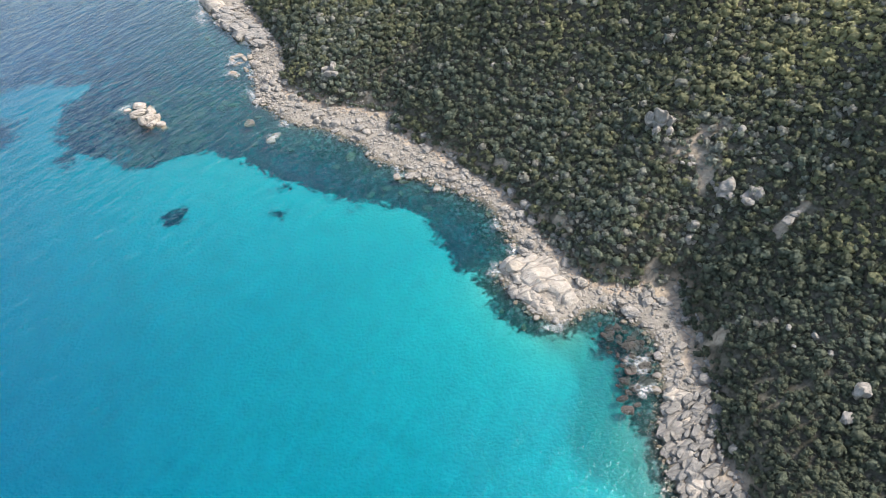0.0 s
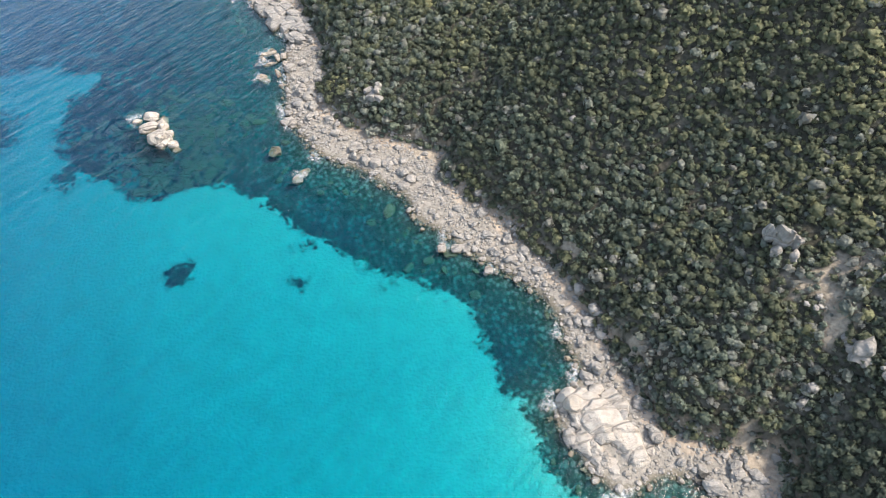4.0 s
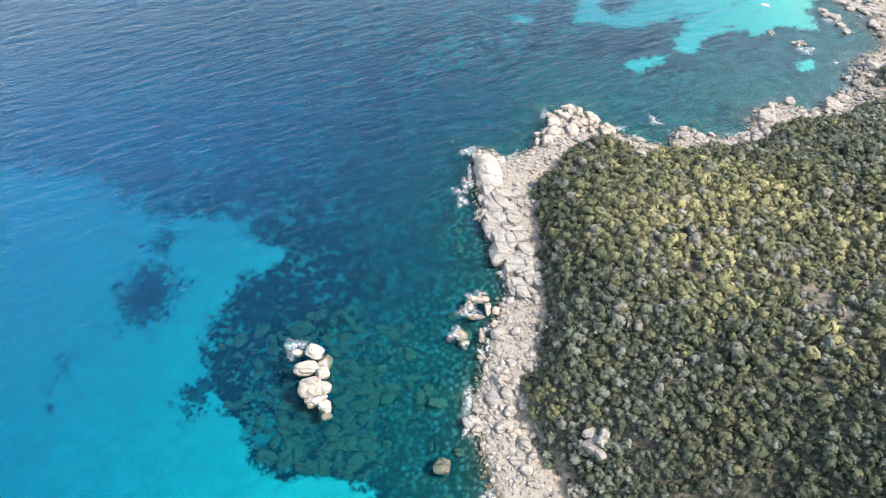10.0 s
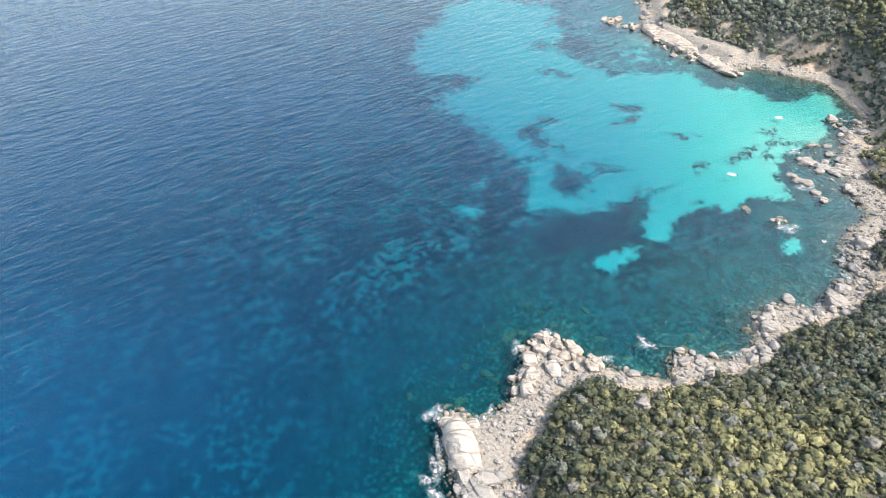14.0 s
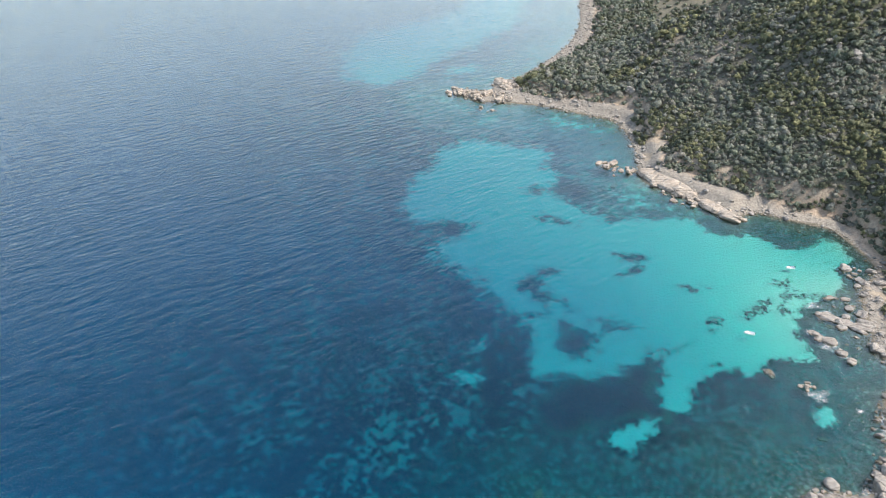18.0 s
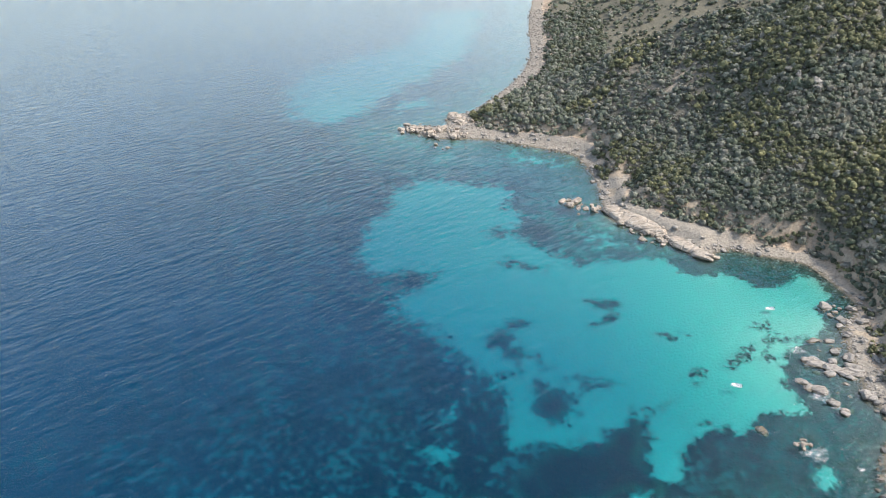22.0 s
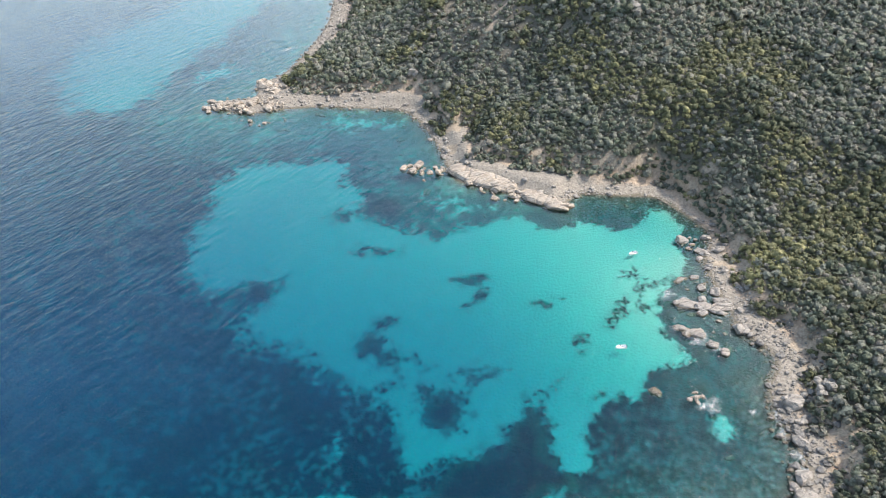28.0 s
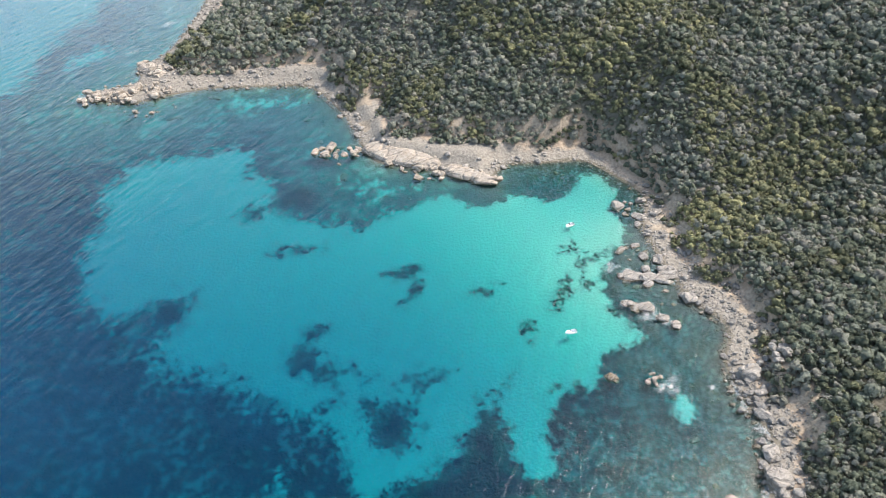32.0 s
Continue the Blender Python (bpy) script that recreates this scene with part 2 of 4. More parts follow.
def leaf_material():
    mat, nt, bsdf = material("maquis_leaf")
    tone = field(nt, "tone")
    ramp = nt.nodes.new("ShaderNodeValToRGB")
    nt.links.new(tone, ramp.inputs[0])
    # the low grey stops are lifted, painting distant haze into the leaves
    stops = [(0, (.29, .262, .228)), (.2, (.225, .24, .198)), (.3, (.155, .182, .132)), (.45, (.059, .071, .049)), (.7, (.16, .162, .082)), (1, (.40, .37, .17))]
    while len(ramp.color_ramp.elements) < len(stops):
        ramp.color_ramp.elements.new(.5)
    for e, (at, c) in zip(ramp.color_ramp.elements, stops):
        e.position, e.color = at, (*c, 1)
    geo = nt.nodes.new("ShaderNodeNewGeometry")
    colour = blend(nt, step(nt, geo.outputs["Random Per Island"], 0, 1), blend(nt, .28, ramp.outputs[0], (.04, .05, .025)),
                   blend(nt, .13, ramp.outputs[0], (.34, .34, .20)))
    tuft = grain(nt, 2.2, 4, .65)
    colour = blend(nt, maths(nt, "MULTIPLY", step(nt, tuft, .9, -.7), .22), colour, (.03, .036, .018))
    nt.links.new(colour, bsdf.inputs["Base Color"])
    bump(nt, bsdf, tuft, .9, .35)
    bsdf.inputs["Roughness"].default_value = .7
    bsdf.inputs["Specular IOR Level"].default_value = .3
    return mat


def plain(name, colour, rough=.5, metal=0.0, worn=.15):
    mat, nt, bsdf = material(name)
    dirty = tuple(.7 * c for c in colour)
    nt.links.new(blend(nt, maths(nt, "MULTIPLY", step(nt, grain(nt, 2.5), -.5, 1), worn * 3), colour, dirty), bsdf.inputs["Base Color"])
    bsdf.inputs["Roughness"].default_value, bsdf.inputs["Metallic"].default_value = rough, metal
    return mat


def water_material():
    mat, nt, bsdf = material("sea_water")
    nt.nodes.remove(bsdf)
    swell = grain(nt, .16, 3, .5, (.4, 1.5, 1), 34)
    chop = grain(nt, .75, 4, .62, (.5, 1.25, 1), 28)
    height = maths(nt, "ADD", maths(nt, "MULTIPLY", swell, .40), maths(nt, "MULTIPLY", chop, .16))
    b = node(nt, "ShaderNodeBump", Strength=1.0, Distance=.55)
    nt.links.new(height, b.inputs["Height"])
    fres = node(nt, "ShaderNodeFresnel", IOR=1.33)
    gloss = node(nt, "ShaderNodeBsdfGlossy", Roughness=.1)
    gloss.inputs["Color"].default_value = (1, 1, 1, 1)
    clear = nt.nodes.new("ShaderNodeBsdfTransparent")
    mix = nt.nodes.new("ShaderNodeMixShader")
    nt.links.new(b.outputs[0], fres.inputs["Normal"])
    nt.links.new(b.outputs[0], gloss.inputs["Normal"])
    nt.links.new(maths(nt, "MULTIPLY", maths(nt, "SUBTRACT", fres.outputs[0], .0175), 3.0, True), mix.inputs[0])
    nt.links.new(clear.outputs[0], mix.inputs[1])
    nt.links.new(gloss.outputs[0], mix.inputs[2])
    nt.links.new(mix.outputs[0], nt.nodes["Material Output"].inputs["Surface"])
    return mat


def foam_material():
    mat, nt, bsdf = material("sea_foam")
    cut = step(nt, maths(nt, "ADD", grain(nt, 1.0, 5, .7), maths(nt, "MULTIPLY", grain(nt, .35, 3), .6)), -.5, .7)
    clear = nt.nodes.new("ShaderNodeBsdfTransparent")
    mix = nt.nodes.new("ShaderNodeMixShader")
    bsdf.inputs["Base Color"].default_value, bsdf.inputs["Roughness"].default_value = (.74, .77, .77, 1), .8
    nt.links.new(maths(nt, "MULTIPLY", maths(nt, "MULTIPLY", cut, .62), field(nt, "dense")), mix.inputs[0])
    nt.links.new(clear.outputs[0], mix.inputs[1])
    nt.links.new(bsdf.outputs[0], mix.inputs[2])
    nt.links.new(mix.outputs[0], nt.nodes["Material Output"].inputs["Surface"])
    return mat


GROUND = ground_material()
GRANITE = rock_material("pale_granite", (.36, .33, .295), (.205, .185, .16), (.34, .27, .20))
WARM_GRANITE = rock_material("warm_granite", (.44, .385, .325), (.27, .225, .175), (.28, .19, .11))
GREY_GRANITE = rock_material("grey_granite", (.27, .252, .23), (.145, .135, .12), (.20, .165, .125))
CRACKED = rock_material("cracked_granite", (.48, .43, .37), (.33, .28, .23), (.33, .26, .18), .5)
WEEDY = rock_material("weedy_rock", (.22, .21, .165), (.10, .10, .075), (.20, .15, .08), .2)
REEF_ROCK = rock_material("reef_rock", (.12, .112, .10), (.055, .052, .047), (.09, .075, .055), .4, (.05, .047, .04))
LEAF = leaf_material()
BARK = plain("shrub_bark", (.13, .10, .075), .9)
WATER = water_material()
FOAM = foam_material()
GELCOAT = plain("white_gelcoat", (.82, .82, .80), .25, 0, .05)
DECK = plain("boat_deck", (.62, .60, .56), .6)
CUSHION = plain("boat_cushion", (.30, .36, .46), .7)
MOTOR = plain("outboard_cowl", (.03, .03, .035), .3)
CHROME = plain("steel_rail", (.6, .6, .6), .25, 1.0, .05)
TINT = plain("windscreen_acrylic", (.05, .07, .08), .08)


# ---------------------------------------------------------------- mesh helpers
def raw_mesh(name, verts, tris, mat, smooth=False, **fields):
    """A triangle mesh from arrays, with float fields on its points."""
    me = bpy.data.meshes.new(name)
    verts, tris = np.asarray(verts, np.float32), np.asarray(tris, np.int32)
    me.vertices.add(len(verts))
    me.vertices.foreach_set("co", verts.ravel())
    me.loops.add(tris.size)
    me.loops.foreach_set("vertex_index", tris.ravel())
    me.polygons.add(len(tris))
    me.polygons.foreach_set("loop_start", np.arange(0, tris.size, 3, dtype=np.int32))
    me.polygons.foreach_set("use_smooth", np.full(len(tris), smooth))
    me.update(calc_edges=True)
    me.materials.append(mat)
    for key, values in fields.items():
        me.attributes.new(key, "FLOAT", "POINT").data.foreach_set("value", np.asarray(values, np.float32))
    return me


def part(name, bm, mat, parent, label=""):
    """Links a bmesh, or a mesh, as one object under a thing or a part."""
    if isinstance(bm, bmesh.types.BMesh):
        me = bpy.data.meshes.new(name)
        bm.to_mesh(me)
        bm.free()
        me.materials.append(mat)
    else:
        me = bm
    ob = new(name, me)
    ob.parent = parent
    return tagged(ob, label)


def thing(name, at, label, category, group="", turn=0.0, kind=""):
    ob = new(name)
    ob.matrix_world = pose(*at, 0, 0, turn)
    return tagged(ob, label, category, group, kind)


def scattered(variants, places, turns, sizes, tones=None):
    """Many copies of small triangle templates as one set of arrays. sizes: rows of three."""
    vs, fs, ts, base = [], [], [], 0
    pick = np.random.RandomState(5).randint(0, len(variants), len(places))
    for k, (v, f) in enumerate(variants):
        some = np.nonzero(pick == k)[0]
        if not len(some):
            continue
        c, s = np.cos(turns[some])[:, None], np.sin(turns[some])[:, None]
        p = v[None] * sizes[some][:, None]
        q = np.stack([p[..., 0] * c - p[..., 1] * s, p[..., 0] * s + p[..., 1] * c, p[..., 2]], -1) + places[some][:, None]
        vs.append(q.reshape(-1, 3))
        fs.append((f[None] + (np.arange(len(some)) * len(v))[:, None, None] + base).reshape(-1, 3))
        if tones is not None:
            ts.append(np.repeat(tones[some], len(v)))
        base += len(some) * len(v)
    return np.vstack(vs), np.vstack(fs), (np.concatenate(ts) if ts else None)


def ico(level):
    bm = bmesh.new()
    bmesh.ops.create_icosphere(bm, subdivisions=level, radius=1)
    v = np.array([p.co[:] for p in bm.verts])
    f = np.array([[p.index for p in q.verts] for q in bm.faces])
    bm.free()
    return v, f


def block_shape(level, seed, square=.5, rough=.12, cuts=5):
    """A weathered granite boulder about one unit in radius: rounded between a ball and a block, cut by a few planes."""
    v, f = ico(level)
    r = np.random.RandomState(seed)
    size = np.abs(v).max(1, keepdims=True)
    v = v * (1 - square) + square * .8 * v / size
    for _ in range(cuts):
        n = r.normal(size=3)
        n /= np.linalg.norm(n)
        over = v @ n - r.uniform(.58, .85)
        v = v - np.maximum(over, 0)[:, None] * n * .97
    shift = r.rand(3) * 40
    bumps = np.array([noise.fractal(Vector(p * 1.3 + shift), 1.0, 2.0, 3) for p in v])
    return v * (1 + rough * bumps)[:, None], f


# ---------------------------------------------------------------- plan of the coast (metres, from south to north)
COVE_SHORE = [(-300, -1500), (-40, -640), (40, -420), (78, -300), (88, -240), (98, -205), (107, -194), (112, -184), (117, -175),
              (117, -164), (110, -152), (100, -150), (90, -152), (84, -144), (80, -130), (79, -120), (87, -115)]
BEACH_SHORE = [(93, -110), (92, -100), (92, -81), (81, -64), (70, -50), (64, -40), (56, -31), (54, -18), (47, -9), (38, 3), (26, 13),
               (19, 28), (14, 45), (16, 58), (18, 79), (21, 98), (17, 110), (11, 127)]
CAPE_SHORE = [(5, 146), (2, 164), (5, 175), (15, 170), (25, 176), (31, 188), (36, 203), (43, 210), (51, 206), (61, 198), (71, 193),
              (84, 190), (91, 190), (95, 201), (112, 199), (127, 203), (134, 223), (150, 229), (162, 226)]
BAY_SHORE = [(169, 234), (181, 240), (186, 251), (189, 262), (196, 277), (210, 287), (212, 298), (209, 310), (214, 320), (217, 332),
             (223, 347), (229, 359), (246, 375), (246, 392), (243, 412), (237, 420), (220, 428), (204, 437), (192, 433), (186, 428),
             (177, 441), (159, 459), (142, 479)]
POINT_SHORE = [(145, 508), (149, 540), (147, 570), (140, 582), (115, 596), (91, 608), (66, 614), (43, 616), (20, 635), (23, 644),
               (52, 642), (57, 664), (76, 673), (100, 703), (129, 750), (150, 796), (167, 850), (186, 957), (205, 1040), (240, 1200),
               (300, 1600), (200, 2600)]
SOUTH_GREEN = [(-270, -1500), (-10, -640), (65, -420), (100, -300), (108, -250), (115, -212), (124, -201), (125, -190), (130, -181),
               (136, -164), (140, -153), (123, -145), (111, -135), (109, -125), (108, -114), (105, -96), (102, -76), (97, -61),
               (91, -48), (86, -38), (76, -20), (73, -12), (75, 0), (60, 11), (44, 25), (32, 42), (32, 55), (37, 64), (38, 88),
               (34, 118), (31, 150), (41, 166), (49, 181), (61, 185), (76, 179), (98, 184), (120, 190), (137, 200)]
NORTH_GREEN = [(146, 210), (166, 216), (172, 220), (184, 227), (203, 246), (200, 258), (214, 271), (224, 277), (231, 304), (227, 316),
               (231, 332), (247, 357), (255, 386), (254, 406), (253, 430), (239, 436), (220, 446), (203, 460), (184, 472), (172, 483),
               (163, 497), (175, 530), (160, 540), (165, 572), (156, 598), (118, 619), (84, 640), (86, 664), (108, 688), (133, 718),
               (156, 760), (176, 812), (204, 926), (226, 1040), (262, 1200), (316, 1600), (230, 2600)]
SOUTH_SAND = [(92, -204), (94, -187), (101, -172), (96, -166), (99, -160), (80, -153), (70, -138), (72, -121), (67, -108), (67, -94), (63, -71),
              (54, -63), (41, -51), (33, -46), (20, -28), (11, -20), (-3, -1), (-16, 12), (-30, 17), (-52, 17), (-67, 32), (-76, 40),
              (-84, 57), (-88, 74), (-85, 91), (-70, 108), (-77, 114), (-88, 119), (-103, 130), (-126, 126), (-140, 129), (-157, 137), (-182, 147),
              (-230, 146), (-310, 90), (-440, -100), (-420, -330), (-200, -520), (40, -470), (70, -300), (82, -240)]
BAY_SAND = [(23, 556), (44, 553), (86, 539), (83, 519), (88, 490), (76, 477), (83, 467), (100, 449), (112, 436), (131, 440), (159, 435),
            (174, 415), (195, 414), (204, 402), (217, 401), (236, 410), (240, 392), (224, 378), (220, 359), (187, 341), (179, 317),
            (180, 305), (161, 307), (148, 296), (135, 301), (118, 290), (107, 274), (99, 282), (107, 302), (106, 311), (88, 302),
            (77, 296), (59, 301), (46, 302), (51, 331), (37, 353), (23, 377), (6, 397), (4, 417), (17, 420), (-4, 433), (-17, 454),
            (-13, 482), (-1, 511), (6, 541)]
FAR_SAND = [(-81, 700), (-40, 672), (-12, 700), (14, 752), (50, 790), (78, 836), (106, 890), (132, 1000), (150, 1070), (80, 1075), (40, 960), (10, 905), (-58, 850), (-92, 780)]
# outlines of single weed beds on the sand of the inner bay
WEDGE_BED = [(107, 316), (99, 309), (91, 305), (85, 298), (78, 298), (62, 297), (52, 290), (42, 282), (50, 262), (72, 268), (88, 272), (97, 268),
             (103, 272), (101, 282), (98, 288), (103, 298)]
NOSE_BED = [(48, 370), (51, 382), (57, 381), (60, 372), (65, 364), (70, 356), (72, 352), (69, 351), (63, 357), (58, 358), (53, 362)]
SQUARE_BED = [(66, 342), (71, 337), (76, 337), (80, 328), (77, 321), (72, 314), (66, 317), (60, 323), (63, 329), (61, 335)]
TAIL_BED = [(83, 340), (87, 341), (90, 339), (95, 338), (101, 336), (100, 333), (94, 334), (90, 334), (86, 336)]
SPIT_BED = [(-8, 436), (0, 440), (8, 441), (12, 447), (16, 440), (24, 438), (22, 428), (17, 423), (8, 422), (0, 425)]
ROUND_BED = [(84, 486), (92, 489), (103, 486), (108, 476), (104, 466), (95, 463), (85, 470), (80, 476)]
BEDS = [WEDGE_BED, NOSE_BED, SQUARE_BED, TAIL_BED, SPIT_BED, ROUND_BED]
# greyer bed colour in the cove beside the split rocks
COVE_FLOOR = [(74, -143), (80, -155), (85, -168), (82, -178), (72, -190), (70, -204), (82, -226), (96, -262), (140, -262), (140, -140), (96, -140)]
# seabed marks: x, y, radius east, radius north, turn; dark beds on the sand and pale holes in the reef
FIRST_BAY_BEDS = [(-37, -27, 4.8, 4.6, 0), (6, -43, 1.2, 1.7, 0), (40, -54, 1.8, 1.4, 0), (-122, 83, 12, 16, 20), (12, -26, 1.4, 1.0, 0), (-125, 111, 5, 6, 0),
                  (-138, 45, 3, 6, 0), (-83, 42, 3, 5, 0), (52, -61, 2, 1.4, 0), (31, -41, 1.6, 1.6, 0), (64, -86, 2.2, 1.4, 0)]
INNER_BAY_BEDS = [(79, 440, 6, 2.2, -35), (114, 397, 6, 3.2, -20), (119, 395, 3, 2.2, 0), (112, 383, 5, 1.4, 30), (73, 479, 6.5, 4, -30), (139, 365, 2.6, 1.6, -30),
                  (115, 315.5, 4.6, 1.3, 22), (144, 336, 4.2, 1.5, 25), (143, 331, 2, 1, 20), (168, 344, 8, 2.4, 38), (174, 349, 2.6, 2.4, 0), (163, 340, 3, 1.4, 30),
                  (181, 342, 6, 2, -12), (190, 339, 6, 2.6, -30), (194, 368, 1.8, 1.4, 0), (188, 366, 1.2, .9, 0), (192, 360, 2, 1.5, 0), (186, 354, 2.2, 1.4, 0),
                  (66, 385, 2, 1.6, 0), (63, 352, 5, 2, -55), (140, 299, 3, 2, 0), (132, 304, 2, 1.4, 20), (104, 449, 3, 1.4, -20), (149, 365, 1.2, .9, 0),
                  (196, 354, 5, 1.6, 20), (205, 352, 5, 2, 0), (86, 341, 2, 1, 0), (56, 346, 3, 2, 0), (126, 309, 1.6, 1.2, 0), (58, 342, 2.4, 1.6, 0)]
DARK_BEDS = FIRST_BAY_BEDS + INNER_BAY_BEDS
PALE_HOLES = [(82, 261, 9, 6, 10), (90, 266, 5, 3, 60), (166, 268, 3.4, 5, -40), (24, 321, 3, 2, 60), (16, 299, 5, 3, 0), (32, 712, 20, 8, 35), (112, 580, 10, 4, -20), (132, 460, 8, 2.5, -40)]
# how steeply the land climbs behind the green edge: x, y, rise per metre
SLOPES = [(156, -101, 0.25), (161, -140, 1.26), (124, -84, 0.15), (113, -33, 0.05), (118, -131, 1.30), (140, -190, 0.05),
          (146, -171, 1.30), (57, 31, 0.11), (150, -58, 1.02), (118, -102, 0.05), (91, 96, 0.05), (96, 40, 0.07), (125, 51, 0.05),
          (114, 67, 0.45), (138, 145, 0.05), (95, 0, 1.30), (87, 155, 0.05), (156, 137, 0.19), (82, 61, 0.05), (114, 16, 1.21), (60,
          75, 1.11), (329, 462, 0.43), (232, 515, 0.50), (195, 616, 0.79), (278, 337, 0.05), (328, 385, 0.42), (249, 461, 0.61), (191,
          508, 0.05), (156, 631, 0.05), (270, 425, 1.30), (140, 12, 1.14), (282, 517, 0.80)]


def smooth_line(points, n=5):
    """A Catmull-Rom line through the plan points."""
    p = np.array(points, float)
    p = np.vstack([2 * p[0] - p[1], p, 2 * p[-1] - p[-2]])
    t = np.linspace(0, 1, n, endpoint=False)[:, None]
    out = [.5 * (2 * b + (c - a) * t + (2 * a - 5 * b + 4 * c - d) * t**2 + (3 * b - a - 3 * c + d) * t**3)
           for a, b, c, d in zip(p, p[1:], p[2:], p[3:])]
    return np.vstack(out + [p[-2:-1]])


def signed_distance(line, x, y):
    """Metres to a closed line, positive inside it."""
    best, inside = np.full(x.shape, 1e18), np.zeros(x.shape, bool)
    for (ax, ay), (bx, by) in zip(line, np.roll(line, -1, 0)):
        ex, ey = bx - ax, by - ay
        t = np.clip(((x - ax) * ex + (y - ay) * ey) / (ex * ex + ey * ey + 1e-12), 0, 1)
        best = np.minimum(best, (x - ax - t * ex) ** 2 + (y - ay - t * ey) ** 2)
        if ay != by:
            inside ^= ((ay > y) != (by > y)) & (x < ax + (y - ay) * ex / ey)
    return np.sqrt(best) * np.where(inside, 1, -1)


INLAND = np.array([(3500.0, 2600.0), (3500.0, -1500.0)])
SHORE = np.vstack([smooth_line(COVE_SHORE + BEACH_SHORE + CAPE_SHORE + BAY_SHORE + POINT_SHORE, 3), INLAND])
GREEN = np.vstack([smooth_line(SOUTH_GREEN + NORTH_GREEN, 3), INLAND])


def closed(points):
    p = smooth_line(points[-2:] + points + points[:2], 3)
    return p[6:-7]


SANDS = [closed(SOUTH_SAND), closed(BAY_SAND), closed(FAR_SAND)]


def value_noise(x, y, scale, seed):
    """Smooth noise from -1 to 1 over the plan, of that grain in metres."""
    r = np.random.RandomState(seed).rand(128, 128) * 2 - 1
    u, v = x / scale, y / scale
    i, j = np.floor(u).astype(int), np.floor(v).astype(int)
    f, g = u - i, v - j
    f, g = f * f * (3 - 2 * f), g * g * (3 - 2 * g)
    a, b, c, d = r[i % 128, j % 128], r[(i + 1) % 128, j % 128], r[i % 128, (j + 1) % 128], r[(i + 1) % 128, (j + 1) % 128]
    return (a * (1 - f) + b * f) * (1 - g) + (c * (1 - f) + d * f) * g


def smoothstep(a, b, v):
    t = np.clip((v - a) / (b - a), 0, 1)
    return t * t * (3 - 2 * t)


WEED_BEDS = [closed(p) for p in BEDS]


def plan_fields(x, y):
    """Shore distance (inland positive), green distance, sand distance, rise and weed at places of the plan."""
    shore = signed_distance(SHORE, x, y)
    green = signed_distance(GREEN, x, y)
    south, bay, far = (signed_distance(s, x, y) for s in SANDS)
    sand = np.maximum.reduce([south, bay, .6 * far - 1])
    weed = np.full(x.shape, -99.0)
    for bed in WEED_BEDS:
        weed = np.maximum(weed, signed_distance(bed, x, y))
    for cx, cy, a, b, turn in DARK_BEDS + PALE_HOLES:
        c, s = np.cos(np.radians(turn)), np.sin(np.radians(turn))
        u, v = (x - cx) * c + (y - cy) * s, -(x - cx) * s + (y - cy) * c
        inside = (1 - np.hypot(u / a, v / b)) * min(a, b)
        if (cx, cy, a, b, turn) in DARK_BEDS:
            weed = np.maximum(weed, inside)
        else:
            sand = np.maximum(sand, inside)
    sand = np.minimum(sand, -weed)
    weight, rise = np.full(x.shape, 1e-12), np.full(x.shape, .38e-12)
    for cx, cy, k in SLOPES:
        w = np.exp(-((x - cx) ** 2 + (y - cy) ** 2) / (2 * 32.0**2)) + 1e-9
        weight, rise = weight + w, rise + w * k
    return shore, green, sand, rise / weight, weed


def ground_height(x, y, fields=None):
    shore, green, sand, rise, weed = fields or plan_fields(x, y)
    up = np.maximum(green, 0)
    climb = 5.5 * (1 - np.exp(-up / 7)) + rise * up * (1 - .0011 * np.minimum(up, 400))
    # behind the far point a ridge runs inland; the ground falls away north of it
    past = (y - 705 + .37 * (x - 160)) * .94
    climb = climb * (1 - .24 * smoothstep(570, 650, y) * smoothstep(185, 235, x))
    climb = climb * (1 - .8 * smoothstep(0, 60, past)) + smoothstep(8, 40, green) * 6 * np.exp(-(past / 14) ** 2)
    climb = climb + .3 * np.maximum(green - 60, 0) * smoothstep(110, 330, past)
    land = 1.9 * (1 - np.exp(-np.maximum(shore, 0) / 9)) + 2.6 * smoothstep(-4, 7, green) + climb
    land = land + 4.5 * smoothstep(430, 450, y) * (1 - smoothstep(590, 640, y)) * smoothstep(5, 15, shore)
    land = land + 1.6 * value_noise(x, y, 5.5, 21) * np.exp(-((green - 1) / 6) ** 2) * (y > 235)
    land = land + smoothstep(0, 30, green) * (2.2 * value_noise(x, y, 34, 3) + 1.0 * value_noise(x, y, 13, 4)) + .3 * value_noise(x, y, 6, 5)
    off = np.maximum(-shore, 0)
    bed = -.25 - 5.0 * (1 - np.exp(-off / 13)) - .036 * np.minimum(off, 260)
    bed = bed - .028 * np.clip(-40 - x, 0, 160) * (1 - smoothstep(160, 260, y))
    bed = bed - 5 * np.exp(-(((x + 90) / 110) ** 2 + ((y - 185) / 75) ** 2))
    shoal = np.exp(-(((x - 192) / 68) ** 2 + ((y - 345) / 95) ** 2))
    flat = np.exp(-(((x - 125) / 60) ** 2 + ((y - 248) / 42) ** 2))
    bed = bed * (1 - .7 * shoal - .35 * flat * (1 - shoal))
    bed = bed + smoothstep(1, 14, off) * (1 - smoothstep(-4, 3, sand)) * (.7 * value_noise(x, y, 9, 6) + .5 * value_noise(x, y, 4.5, 7))
    return np.where(shore > 0, land, bed)


